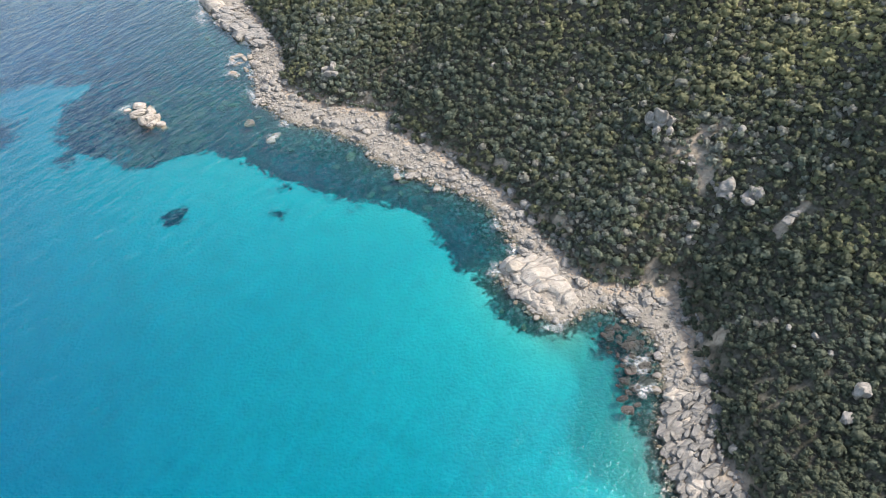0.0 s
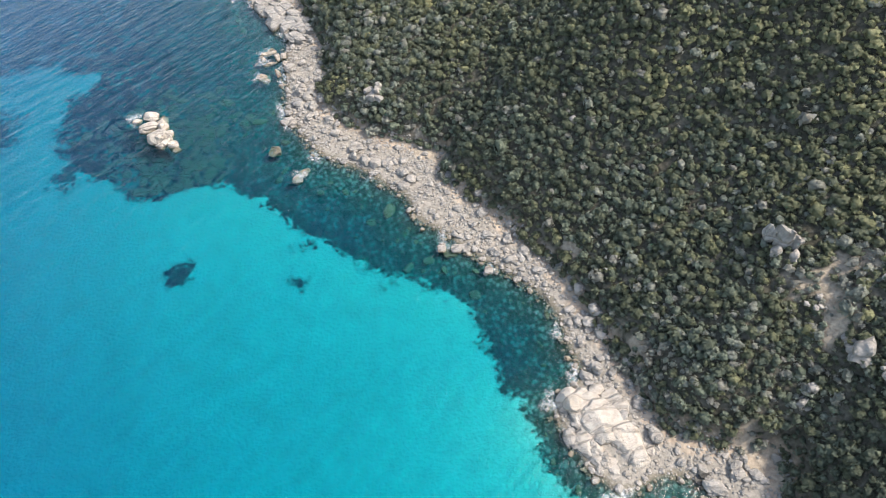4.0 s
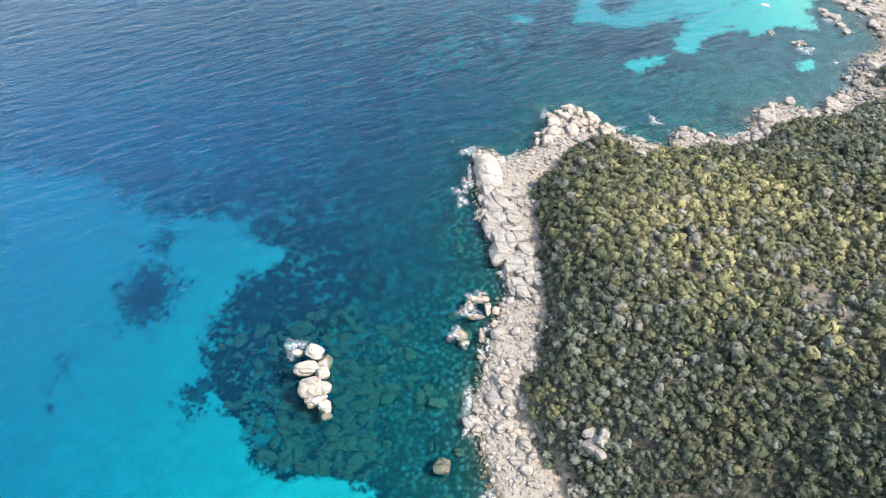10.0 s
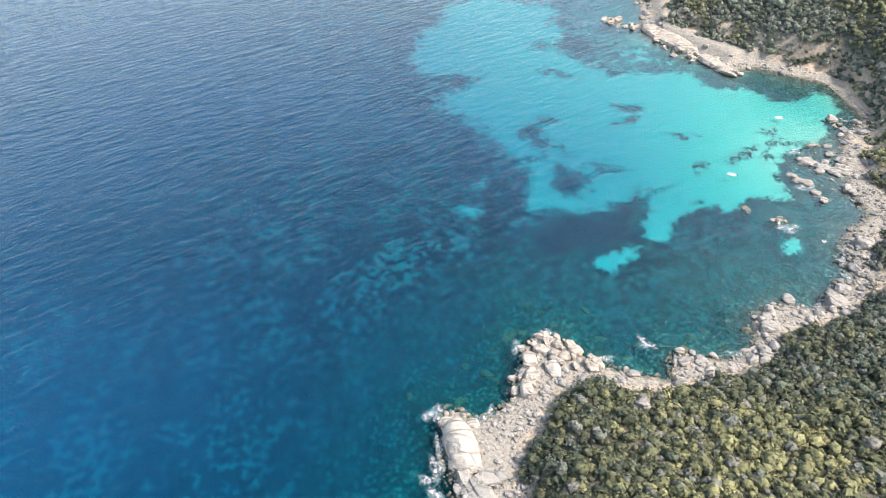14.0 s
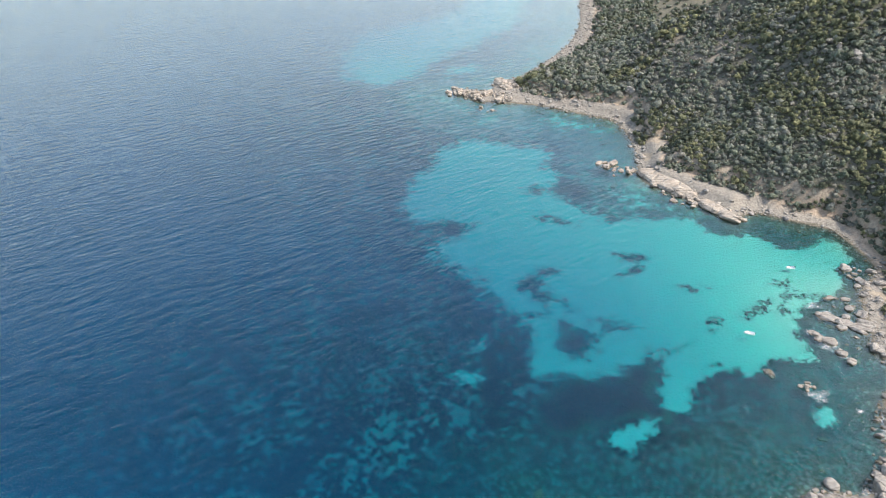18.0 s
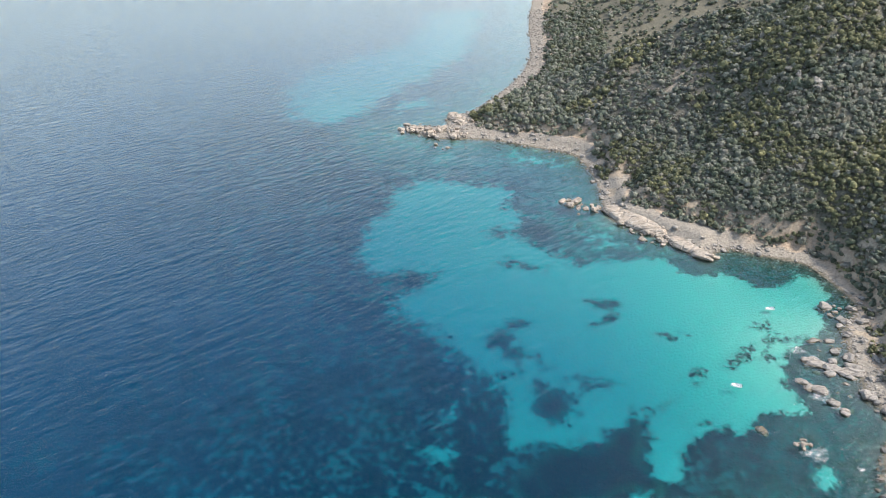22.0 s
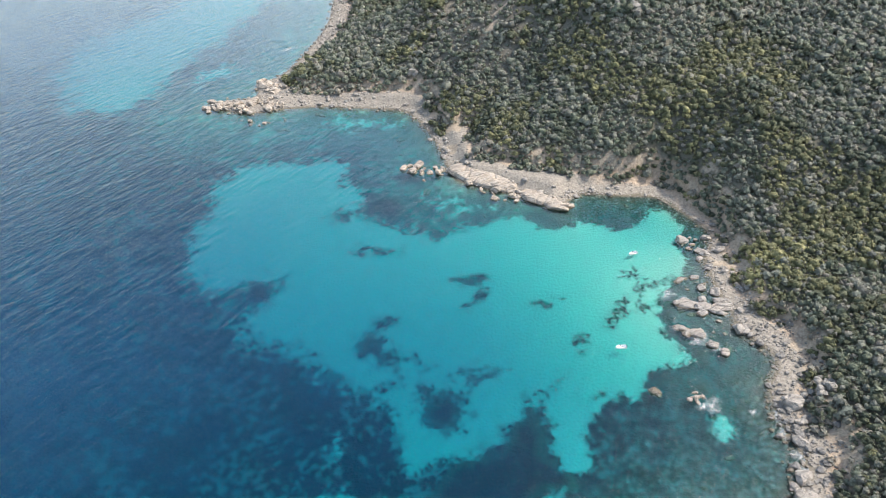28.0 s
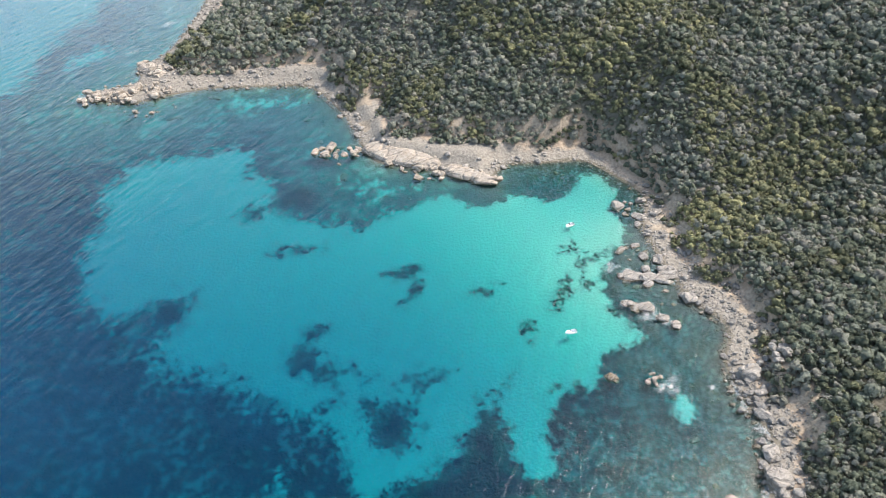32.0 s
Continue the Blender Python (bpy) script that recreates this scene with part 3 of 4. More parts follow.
# ---------------------------------------------------------------- ground, seabed and sea
def spaced(knots):
    """Grid lines: from each knot to the next at the given spacing."""
    out = [np.arange(a, b, s) for (a, s), (b, _) in zip(knots, knots[1:])]
    return np.concatenate(out + [[knots[-1][0]]])


# bare ground in the scrub: x, y, half length, half width, turn
SOUTH_BARE = [(165, -127, 9, 6, 20), (159, -118, 7, 4, -30), (168, -118, 6, 4, 0), (131, -150, 7, 5, -60), (134, -160, 4, 8, 0), (135, -184, 11, 2.6, -35),
              (143, -191, 6, 1.6, -30), (170, -165, 7, 2.4, 20), (69, 0, 9, 3.4, -55), (66, 9, 5, 2.4, -50), (105, -66, 5, 2.4, -60),
              (110, -110, 3, 7, 15), (88, 128, 7, 2, 10), (78, 126, 5, 2, 0), (140, 120, 9, 2.5, 15), (100, 118, 5, 2, 10), (128, 62, 10, 2.5, -20), (118, 78, 7, 2, 0)]
BEACH_BARE = [(229, 292, 5, 9, 20), (222, 277, 4, 7, 20), (205, 245, 5, 7, 30), (199, 237, 6, 4, 30), (209, 260, 3, 6, 20), (238, 347, 5, 9, 30), (250, 362, 4, 8, 25),
              (262, 354, 4, 3, 0), (258, 408, 3, 10, 0), (262, 389, 3, 7, 20)]
NORTH_BARE = [(167, 578, 3.4, 10, -10), (162, 536, 5, 12, 15), (153, 515, 4, 8, 10), (98, 627, 6, 3, -30), (120, 619, 10, 2.6, -25), (191, 468, 9, 4, -40), (208, 455, 8, 4.4, -35),
              (178, 480, 8, 3, -45), (226, 446, 9, 2.6, -30), (252, 435, 4, 8, 20), (240, 440, 8, 2.6, -10), (266, 407, 3, 9, 20), (168, 500, 4, 8, -20), (146, 606, 9, 2.6, -40),
              (214, 590, 9, 3, 20), (232, 604, 8, 2.4, 10)]
BARE = SOUTH_BARE + BEACH_BARE + NORTH_BARE


def bare_field(x, y):
    out = np.zeros(x.shape)
    for cx, cy, a, b, turn in BARE:
        c, s = math.cos(radians(turn)), math.sin(radians(turn))
        u, v = (x - cx) * c + (y - cy) * s, -(x - cx) * s + (y - cy) * c
        out = np.maximum(out, 1.3 - np.hypot(u / a, v / b) + .9 * value_noise(x, y, 4, 11))
    return np.clip(out, 0, 1)


def heath_field(x, y):
    """Open, dry heath: under the far ridge, and behind the cape."""
    out = np.exp(-(((x - 222) / 45) ** 2 + ((y - 612) / 55) ** 2)) + .85 * np.exp(-(((x - 140) / 42) ** 2 + ((y - 92) / 36) ** 2))
    return (out * (1 + .5 * value_noise(x, y, 17, 19))).clip(0, 1)


def build_ground():
    gx = spaced([(-4500, 450), (-900, 60), (-320, 14), (-130, 1.9), (270, 5), (520, 20), (900, 90), (3400, 1)])
    gy = spaced([(-1490, 90), (-500, 16), (-270, 1.9), (660, 6), (1060, 22), (1600, 90), (2590, 1)])
    x, y = np.meshgrid(gx, gy)
    fields = plan_fields(x, y)
    z = ground_height(x, y, fields)
    n, m = len(gx), len(gy)
    i = (np.arange(m - 1)[:, None] * n + np.arange(n - 1)[None]).ravel()
    tris = np.vstack([np.stack([i, i + 1, i + n + 1], 1), np.stack([i, i + n + 1, i + n], 1)])
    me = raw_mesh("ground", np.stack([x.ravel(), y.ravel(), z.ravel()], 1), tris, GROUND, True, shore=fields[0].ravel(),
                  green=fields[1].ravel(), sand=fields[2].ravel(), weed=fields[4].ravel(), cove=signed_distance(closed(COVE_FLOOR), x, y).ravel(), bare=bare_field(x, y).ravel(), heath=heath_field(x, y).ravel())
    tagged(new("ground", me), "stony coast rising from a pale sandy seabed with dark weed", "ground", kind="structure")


build_ground()
bm = bmesh.new()
bmesh.ops.create_grid(bm, x_segments=8, y_segments=8, size=4400)
tagged(part("water", bm, WATER, None), "clear turquoise sea with small wind waves", "sea", kind="structure")


# ---------------------------------------------------------------- scrub on the hillside
def crown_shape(seed, tufts=30, spread=.21):
    """A ragged cushion of foliage about one unit in radius: a lumpy dome under a coat of leafy tufts."""
    r = np.random.RandomState(seed)
    v, f = ico(1)
    lumps = r.normal(size=(7, 3))
    lumps[:, 2] = np.abs(lumps[:, 2])
    lumps /= np.linalg.norm(lumps, axis=1, keepdims=True)
    high = r.uniform(.1, .5, 7)
    def swell(d):
        return .58 + np.max(high * np.clip(d @ lumps.T, 0, 1) ** 6, axis=1)
    keep = v[f].mean(1)[:, 2] > -.5
    core = v * (swell(v) * r.uniform(.75, .95, len(v)))[:, None] * (1, 1, .85)
    d = r.normal(size=(tufts, 3))
    d[:, 2] = np.abs(d[:, 2]) * 1.1 - .2
    d /= np.linalg.norm(d, axis=1, keepdims=True)
    mid = d * (swell(d) * r.uniform(.8, 1.12, len(d)))[:, None] * (1, 1, .85)
    a = np.cross(d, r.normal(size=d.shape))
    a /= np.linalg.norm(a, axis=1, keepdims=True)
    a += .45 * d * r.uniform(-1, 1, (len(d), 1))
    b = np.cross(d, a) + .45 * d * r.uniform(-1, 1, (len(d), 1))
    w = spread * r.uniform(.65, 1.35, (len(d), 1))
    leaf = np.stack([mid + a * w, mid - .5 * a * w + .85 * b * w, mid - .5 * a * w - .85 * b * w], 1).reshape(-1, 3)
    return np.vstack([core, leaf]) + (0, 0, .42), np.vstack([f[keep], np.arange(len(leaf)).reshape(-1, 3) + len(core)])


def tree_shape(seed, tufts=44):
    """A rounded, lobed tree crown about one unit in radius, open below, with leafy tufts breaking its outline."""
    r = np.random.RandomState(seed)
    v, f = ico(2)
    lobes = r.normal(size=(9, 3))
    lobes[:, 2] = np.abs(lobes[:, 2]) + .1
    lobes /= np.linalg.norm(lobes, axis=1, keepdims=True)
    high = r.uniform(.18, .42, 9)
    def swell(d):
        return .62 + np.max(high * np.clip(d @ lobes.T, 0, 1) ** 9, axis=1)
    keep = v[f].mean(1)[:, 2] > -.3
    core = v * (swell(v) * r.uniform(.74, 1.08, len(v)))[:, None] * (1, 1, .8)
    d = r.normal(size=(tufts, 3))
    d[:, 2] = np.abs(d[:, 2]) - .15
    d /= np.linalg.norm(d, axis=1, keepdims=True)
    mid = d * (swell(d) * r.uniform(.95, 1.1, len(d)))[:, None] * (1, 1, .8)
    a = np.cross(d, r.normal(size=d.shape))
    a /= np.linalg.norm(a, axis=1, keepdims=True)
    a += .5 * d * r.uniform(-1, 1, (len(d), 1))
    b = np.cross(d, a)
    w = .2 * r.uniform(.6, 1.4, (len(d), 1))
    leaf = np.stack([mid + a * w, mid - .5 * a * w + .85 * b * w, mid - .5 * a * w - .85 * b * w], 1).reshape(-1, 3)
    used = np.unique(f[keep])
    index = np.zeros(len(v), int)
    index[used] = np.arange(len(used))
    return np.vstack([core[used], leaf]) + (0, 0, .5), np.vstack([index[f[keep]], np.arange(len(leaf)).reshape(-1, 3) + len(used)])


CROWNS = [crown_shape(100 + k) for k in range(14)]
FAR_CROWNS = [crown_shape(130 + k, 16, .27) for k in range(10)]
TREES = [tree_shape(160 + k) for k in range(12)]


def past_ridge(x, y):
    """Metres north of the ridge behind the far point."""
    return (y - 705 + .37 * (x - 160)) * .94


# pitch, west, east, south, north, nearest and farthest from the green edge, whether trees
GROWTH = [(1.8, 25, 255, -262, 236, 0, 125, 0), (2.4, 60, 250, -235, 40, 125, 190, 0), (3.0, 60, 260, -420, -262, 0, 80, 0),
          (2.1, 60, 440, 236, 560, 0, 95, 0), (2.6, 60, 440, 236, 720, 95, 230, 0), (2.6, 60, 440, 560, 720, 0, 95, 0), (4.0, 140, 470, 230, 720, 3, 260, 1), (4.8, 60, 520, 640, 1050, 2, 300, 1),
          (4.0, 60, 420, 720, 1000, 0, 60, 0), (6.5, 150, 520, 1050, 1500, 0, 220, 1)]


def scrub_places():
    r = np.random.RandomState(21)
    out = []
    for pitch, west, east, south, north, near, far, tree in GROWTH:
        x, y = np.meshgrid(np.arange(west, east, pitch), np.arange(south, north, pitch))
        x, y = x.ravel() + r.uniform(-.5, .5, x.size) * pitch, y.ravel() + r.uniform(-.5, .5, y.size) * pitch
        green, bare = signed_distance(GREEN, x, y), bare_field(x, y)
        edge = near - 1.4 + 2.2 * value_noise(x, y, 7, 8) + (y > 235) * (2.2 - 6 * (value_noise(x, y, 9, 14) > .1)) - 3.0 * ((y > 436) & (y < 640) & (x > 70))
        keep = (green > edge) & (green <= far) & ((bare < .35) | (r.rand(x.size) < (.0 if tree else .42)))
        keep &= (x < 215) | (y < 20) | (y > 230)
        heath = heath_field(x, y)
        if tree:
            keep &= (r.rand(x.size) < .42 - .38 * heath - .3 * (value_noise(x, y, 22, 16) > .5)) & ~((y > 640) & (y < 720) & (past_ridge(x, y) < 0))
            size = r.gamma(6, 1 / 6, x.size).clip(.45, 1.9) * pitch * .52 * (1 - .25 * np.exp(-green / 14))
        else:
            keep &= r.rand(x.size) < .97 - .2 * (value_noise(x, y, 16, 9) > .45) - .3 * (value_noise(x, y, 5, 15) > .25) * np.exp(-(((x - 95) / 60) ** 2 + ((y - 110) / 80) ** 2)) - .5 * heath
            size = r.gamma(7, 1 / 7, x.size).clip(.45, 2.1) * np.minimum(pitch, 2.8) * 1.0 * np.where((x < 190) & (np.hypot(x - 95, y - 130) < 80), 1.12, 1)
        out.append(np.stack([x, y, size, green, np.full(x.size, tree), heath], 1)[keep])
    return np.vstack(out)


plants = scrub_places()
r = np.random.RandomState(22)
px, py = plants[:, 0], plants[:, 1]
pz = ground_height(px, py)
# sun on the cape and the high ground (yellower) and shade on the slopes above the first beach are painted into the
# scrub's tone; behind the ridge it is darker
north_wood = smoothstep(225, 300, py)
sunny = np.exp(-(((px - 95) / 62) ** 2 + ((py - 140) / 62) ** 2)) + 1.2 * np.exp(-(((px - 240) / 75) ** 2 + ((py + 95) / 75) ** 2))
behind = smoothstep(0, 25, past_ridge(px, py))
fresh = np.exp(-(((px - 246) / 12) ** 2 + ((py - 340) / 16) ** 2)) + np.exp(-(((px - 80) / 6) ** 2 + ((py + 22) / 8) ** 2)) + np.exp(-(((px - 36) / 6) ** 2 + ((py - 45) / 6) ** 2))
dull = np.exp(-(((px - 120) / 70) ** 2 + ((py + 5) / 70) ** 2))
tone = .45 + .015 * dull + .42 * sunny + .35 * fresh + .2 * value_noise(px, py, 30, 12) + .15 * (1 - .55 * dull.clip(0, 1)) * r.normal(size=len(px))
dry = .9 * plants[:, 5]
# the extra grey crowns in the north and up the valley paint in haze
pale = r.rand(len(px)) < .13 - .09 * dull - .13 * smoothstep(-140, -170, py) + .33 * dry + .6 * (bare_field(px, py) > .35) + .06 * north_wood + .12 * smoothstep(310, 400, px) * north_wood
# the wood round the inner bay is a grey-green mix with olive patches, darker behind the ridge; up the valley haze is
# painted in as grey leaves
olive = value_noise(px, py, 42, 17) + .5 * value_noise(px, py, 15, 18)
wood = .23 + .44 * smoothstep(-.2, .3, olive) * (1 - behind) * (1 - smoothstep(320, 400, px)) + .14 * behind + .3 * fresh + .09 * r.normal(size=len(px)) + .1 * (r.rand(len(px)) < .25)
south_slope = smoothstep(-135, -175, py) * (1 - smoothstep(150, 175, px))
tone = tone * (1 - .75 * south_slope) + .75 * south_slope * .46
tone = tone * (1 - north_wood) + wood * north_wood
tone = np.where(pale, r.uniform(0, .2, len(px)), tone).clip(0, 1)
sizes = np.stack([plants[:, 2] * r.uniform(.85, 1.15, len(px)), plants[:, 2] * r.uniform(.85, 1.15, len(px)), plants[:, 2] * r.uniform(.75, 1.25, len(px))], 1)
sizes *= np.where(tone < .16, 1 - .35 * dry.clip(0, 1), 1)[:, None]
turns = r.uniform(0, 6.28, len(px))
# single shrubs along the edge of the scrub above the first beach and the cape
first = np.nonzero((plants[:, 4] < .5) & (plants[:, 3] < 13) & (py > -30) & (py < 150) & (px < 110))[0][::2][:290]
rest = np.setdiff1d(np.arange(len(px)), first)
spots = np.stack([px, py, pz - .1], 1)
tree = plants[rest, 4] > .5
away = ~tree & ((plants[rest, 3] > 40) | (py[rest] > 236))
vs, fs, ts, base = [], [], [], 0
for shapes, some in ((CROWNS, rest[~away & ~tree]), (FAR_CROWNS, rest[away]), (TREES, rest[tree])):
    v, f, t = scattered(shapes, spots[some], turns[some], sizes[some], tone[some])
    vs, fs, ts, base = vs + [v], fs + [f + base], ts + [t], base + len(v)
v, f, t = np.vstack(vs), np.vstack(fs), np.concatenate(ts)
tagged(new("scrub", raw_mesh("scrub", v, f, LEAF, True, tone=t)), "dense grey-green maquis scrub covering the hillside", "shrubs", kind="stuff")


def stem_mesh():
    bm = bmesh.new()
    for k in range(4):
        a = k * 1.6
        bmesh.ops.create_cone(bm, segments=5, radius1=.06, radius2=.03, depth=.7,
                              matrix=pose(.13 * math.cos(a), .13 * math.sin(a), .25, 22 * math.sin(a), -22 * math.cos(a) * -1, 0))
    me = bpy.data.meshes.new("stems")
    bm.to_mesh(me)
    bm.free()
    me.materials.append(BARK)
    return me


STEMS = stem_mesh()
TONES = (.08, .3, .5, .85)
WORDS = ("grey half-dry shrub at the scrub's edge", "dull grey-green bushy shrub at the scrub's edge",
         "dark green dense shrub above the shingle", "yellow-green leafy shrub above the shingle")
SINGLES = [[raw_mesh("crown", *CROWNS[k], LEAF, True, tone=np.full(len(CROWNS[k][0]), q)) for k in range(8)] for q in TONES]
for k in first:
    q = int(np.argmin(np.abs(np.array(TONES) - tone[k])))
    ob = thing("shrub", spots[k], WORDS[q], "shrub", "shrubs along the scrub's edge", math.degrees(turns[k]))
    ob.scale = sizes[k]
    part("crown", SINGLES[q][k % 8], None, ob)
    part("stems", STEMS, None, ob)


# ---------------------------------------------------------------- rocks
def granite(name, at, size, seed, turn=0.0, tilt=(0, 0), level=4, square=.5, rough=.12, mat=None, cuts=5, smooth=True):
    v, f = block_shape(level, seed, square, rough, cuts)
    me = raw_mesh(name, v * np.array(size) * .5 / .8, f, mat or GRANITE, smooth)
    ob = new(name, me)
    ob.matrix_world = pose(*at, tilt[0], tilt[1], turn)
    return ob


def cluster(n, spread, size, seed):
    """Rows of stones heaped round a middle one."""
    r = np.random.RandomState(seed)
    rows = [(0, 0, size * .3, size, size * .8, size * .9, r.uniform(0, 90))]
    for k in range(n):
        a, d, s = r.uniform(0, 6.28), spread * r.uniform(.4, 1), size * r.uniform(.35, .75)
        rows.append((d * math.cos(a), d * math.sin(a), s * .12, s * 1.2, s * .9, s * .8, r.uniform(0, 180)))
    return rows


def outcrop(name, at, label, stones, category="rocks", mat=None, piece="boulder", **shape):
    """A group of stones that stand as one: rows of dx, dy, dz, size x, y, z, turn."""
    top = thing(name, at, label, category)
    for k, (dx, dy, dz, a, b, c, turn) in enumerate(stones):
        ob = granite(piece, (dx, dy, dz), (a, b, c), int(abs(at[0]) * 7 + abs(at[1]) * 3) + k, turn, mat=mat, **shape)
        ob.parent = top
        ob.matrix_parent_inverse.identity()
    return top


ANGULAR = [block_shape(3, 500 + k, .7, .24, 9) for k in range(9)]
ANGULAR = {m: [raw_mesh("boulder", v / .8 * .5, f, m, False) for v, f in ANGULAR] for m in (GRANITE, WARM_GRANITE, GREY_GRANITE, REEF_ROCK)}


def heap(top, line, n, small, large, seed, mat, spread=4.0, lift=0.0, flat=.75):
    """Angular blocks strewn along a line of the plan, as parts of an outcrop."""
    r = np.random.RandomState(seed)
    at = np.array(line, float)
    for k in range(n):
        t = r.uniform(0, len(at) - 1)
        i = min(int(t), len(at) - 2)
        x, y = at[i] + (at[i + 1] - at[i]) * (t - i) + r.normal(0, spread * .5, 2)
        s = small + (large - small) * r.rand() ** 2.2
        z = max(float(ground_height(np.array([x]), np.array([y]))[0]), -.8) + s * r.uniform(.0, .3) + lift * r.rand()
        ob = new("boulder", ANGULAR[mat][k % 9])
        ob.parent = top
        ob.matrix_basis = Matrix.Translation(-Vector(top.location)) @ pose(x, y, z, r.uniform(-15, 15), r.uniform(-15, 15), r.uniform(0, 360)) @ Matrix.Diagonal((s * 1.3, s, s * flat, 1))
    return top


outcrop("sea_stack", (-42, 48, 0), "cluster of pale rounded granite boulders standing in the sea",
        [(-2.6, 10.2, 0, 6, 5, 3.8, -20), (-3.4, 3.2, .2, 7.6, 4.4, 3.6, 20), (.3, -4, .6, 7.4, 7, 5.8, 10), (4.2, -4.2, .2, 4.4, 5.8, 4, -10),
         (2.6, 2, .3, 4.2, 4, 3.6, 30), (3.4, -8.4, 0, 6.6, 2.4, 3, 45), (6.4, -10.2, -.3, 4.2, 4.4, 2.8, 20), (.6, -8.4, -.4, 3.4, 3, 2.2, 0),
         (-8.6, 9.5, -.6, 3.6, 3, 2, 0), (2, 7, -1.2, 4.6, 5.4, 3.2, 0), (7.6, -13, -.9, 3.4, 2.6, 1.8, 30)], mat=CRACKED, square=.3, cuts=4)
outcrop("whaleback_rock", (9, 158, 0), "huge smooth whaleback of pale granite at the cape's foot",
        [(0, 0, .4, 9.5, 21, 8.5, 16), (-5, 11, -.6, 6, 5, 2.8, 30), (4, 10, .2, 4, 4, 3, 0)], "rock", mat=CRACKED, square=.12, cuts=2, rough=.1)
shelf = outcrop("granite_shelf", (17, 125, 0), "smooth pale granite slabs split by long cracks beside the sea",
        [(-3, 12, .4, 8, 9, 4.6, 10), (-3, 1, .3, 8, 11, 4.6, 24), (0, -12, .5, 7, 11, 4.6, 16), (-7.5, 9, 0, 4, 4, 3.4, 0)], mat=GRANITE)
SLABS = [block_shape(3, 540 + k, .88, .1, 5) for k in range(8)]
SLABS = {m: [raw_mesh("slab", v / .8 * .5, f, m, False) for v, f in SLABS] for m in (GRANITE, GREY_GRANITE)}


def paved(top, west, east, south, north, pitch, seed, deep=(.5, 13), lie=26, long=1.3, tall=(2.2, 3.4), mat=GRANITE, vary=(.7, 1.25)):
    """Flat-topped blocks lying edge to edge, parted by cracks, as parts of an outcrop."""
    r = np.random.RandomState(seed)
    c, s = math.cos(radians(lie)), math.sin(radians(lie))
    n = int(60 / pitch)
    for i in range(-n, n):
        for j in range(-n, n):
            u, v = (i + .5 * (j % 2) + r.uniform(-.4, .4)) * pitch, (j + r.uniform(-.4, .4)) * pitch * long
            x, y = (west + east) / 2 + c * u - s * v, (south + north) / 2 + s * u + c * v
            if not (west < x < east and south < y < north):
                continue
            shore = float(signed_distance(SHORE, np.array([x]), np.array([y]))[0])
            if not deep[0] < shore < deep[1]:
                continue
            high, k = r.uniform(*tall), r.uniform(*vary)
            ob = new("slab", SLABS[mat][r.randint(8)])
            ob.parent = top
            ob.matrix_basis = Matrix.Translation(-Vector(top.location)) @ pose(x, y, on_ground(x, y) + .25 * high + r.uniform(-.1, .3), r.uniform(-6, 6), r.uniform(-6, 6), lie + r.uniform(-14, 14)) @ Matrix.Diagonal((pitch * 1.12 * k, pitch * long * 1.1 * k, high, 1))


def on_ground(x, y, sink=0.0):
    return float(ground_height(np.array([float(x)]), np.array([float(y)]))[0]) - sink


paved(shelf, 0, 40, 92, 152, 3.9, 91, long=1.45, vary=(.5, 1.5))
outcrop("granite_headland", (91, -131, 0), "broad pale granite headland scored by diagonal cracks",
        [(-6, 10, 1.0, 8, 10, 6, 25), (0, 3, .6, 12, 19, 7, 28), (5, -5, .4, 11, 17, 6, 32), (-4, -5, -.2, 8, 14, 4.4, 26), (8, 7, 1.2, 8, 9, 5, 10),
         (-2, 12, .8, 5, 5, 4, 0), (3, 13, 1, 5, 4, 3.6, 20), (-2, -13, -.8, 7, 6, 2.8, 0), (-9, 12, -.6, 4, 4, 2.4, 0), (10, -9, .1, 5, 7, 3.4, 40)], mat=CRACKED,
        level=5, square=.22, rough=.09, cuts=4)
cape = outcrop("cape_rocks", (40, 192, 0), "tumbled pale granite blocks at the tip of the cape",
               [(-6, -10, 1.6, 5, 5.5, 5, 0), (-4, -3, 1.4, 5, 6, 4.6, 30), (-4, 5, 1, 5, 6, 4.6, 10), (2, 9, .6, 5, 6, 4, 40), (5, 0, 1.4, 5, 8, 4, 24)], mat=CRACKED, square=.4, cuts=6)
heap(cape, [(33, 180), (36, 196), (43, 205), (52, 200), (62, 195)], 60, 1.4, 5, 71, WARM_GRANITE, 7, 1.2)
ledge = outcrop("granite_ledge", (160, 470, 0), "long pale granite ledge running out into the bay",
                [(-3, 5, 1.0, 35, 15, 6, -54), (-11, 16, .9, 15, 12, 5, -50), (6, -9, .8, 13, 9, 4.4, -58), (-2, -1, .4, 16, 7, 4, -50)], mat=WARM_GRANITE, square=.12, cuts=2, rough=.08, level=5)
heap(ledge, [(148, 478), (156, 462), (166, 452), (172, 446)], 40, 1.2, 4, 72, WARM_GRANITE, 6, .8)
heap(ledge, [(152, 456), (156, 450)], 7, 1.6, 4, 73, WARM_GRANITE, 4)
spur = outcrop("granite_spur", (181, 434, 0), "low pale granite spur reaching into the turquoise water",
               [(-5, 10, .6, 15, 9, 4, -60), (1, -1, .3, 17, 9, 3.6, -63)], mat=WARM_GRANITE, square=.2, cuts=4, rough=.12)
heap(spur, [(170, 446), (180, 436), (188, 428)], 26, 1.2, 4, 74, WARM_GRANITE, 5, .6)
reef = thing("reef_rocks", (128, 498, 0), "small jagged rocks awash off the ledge", "rocks")
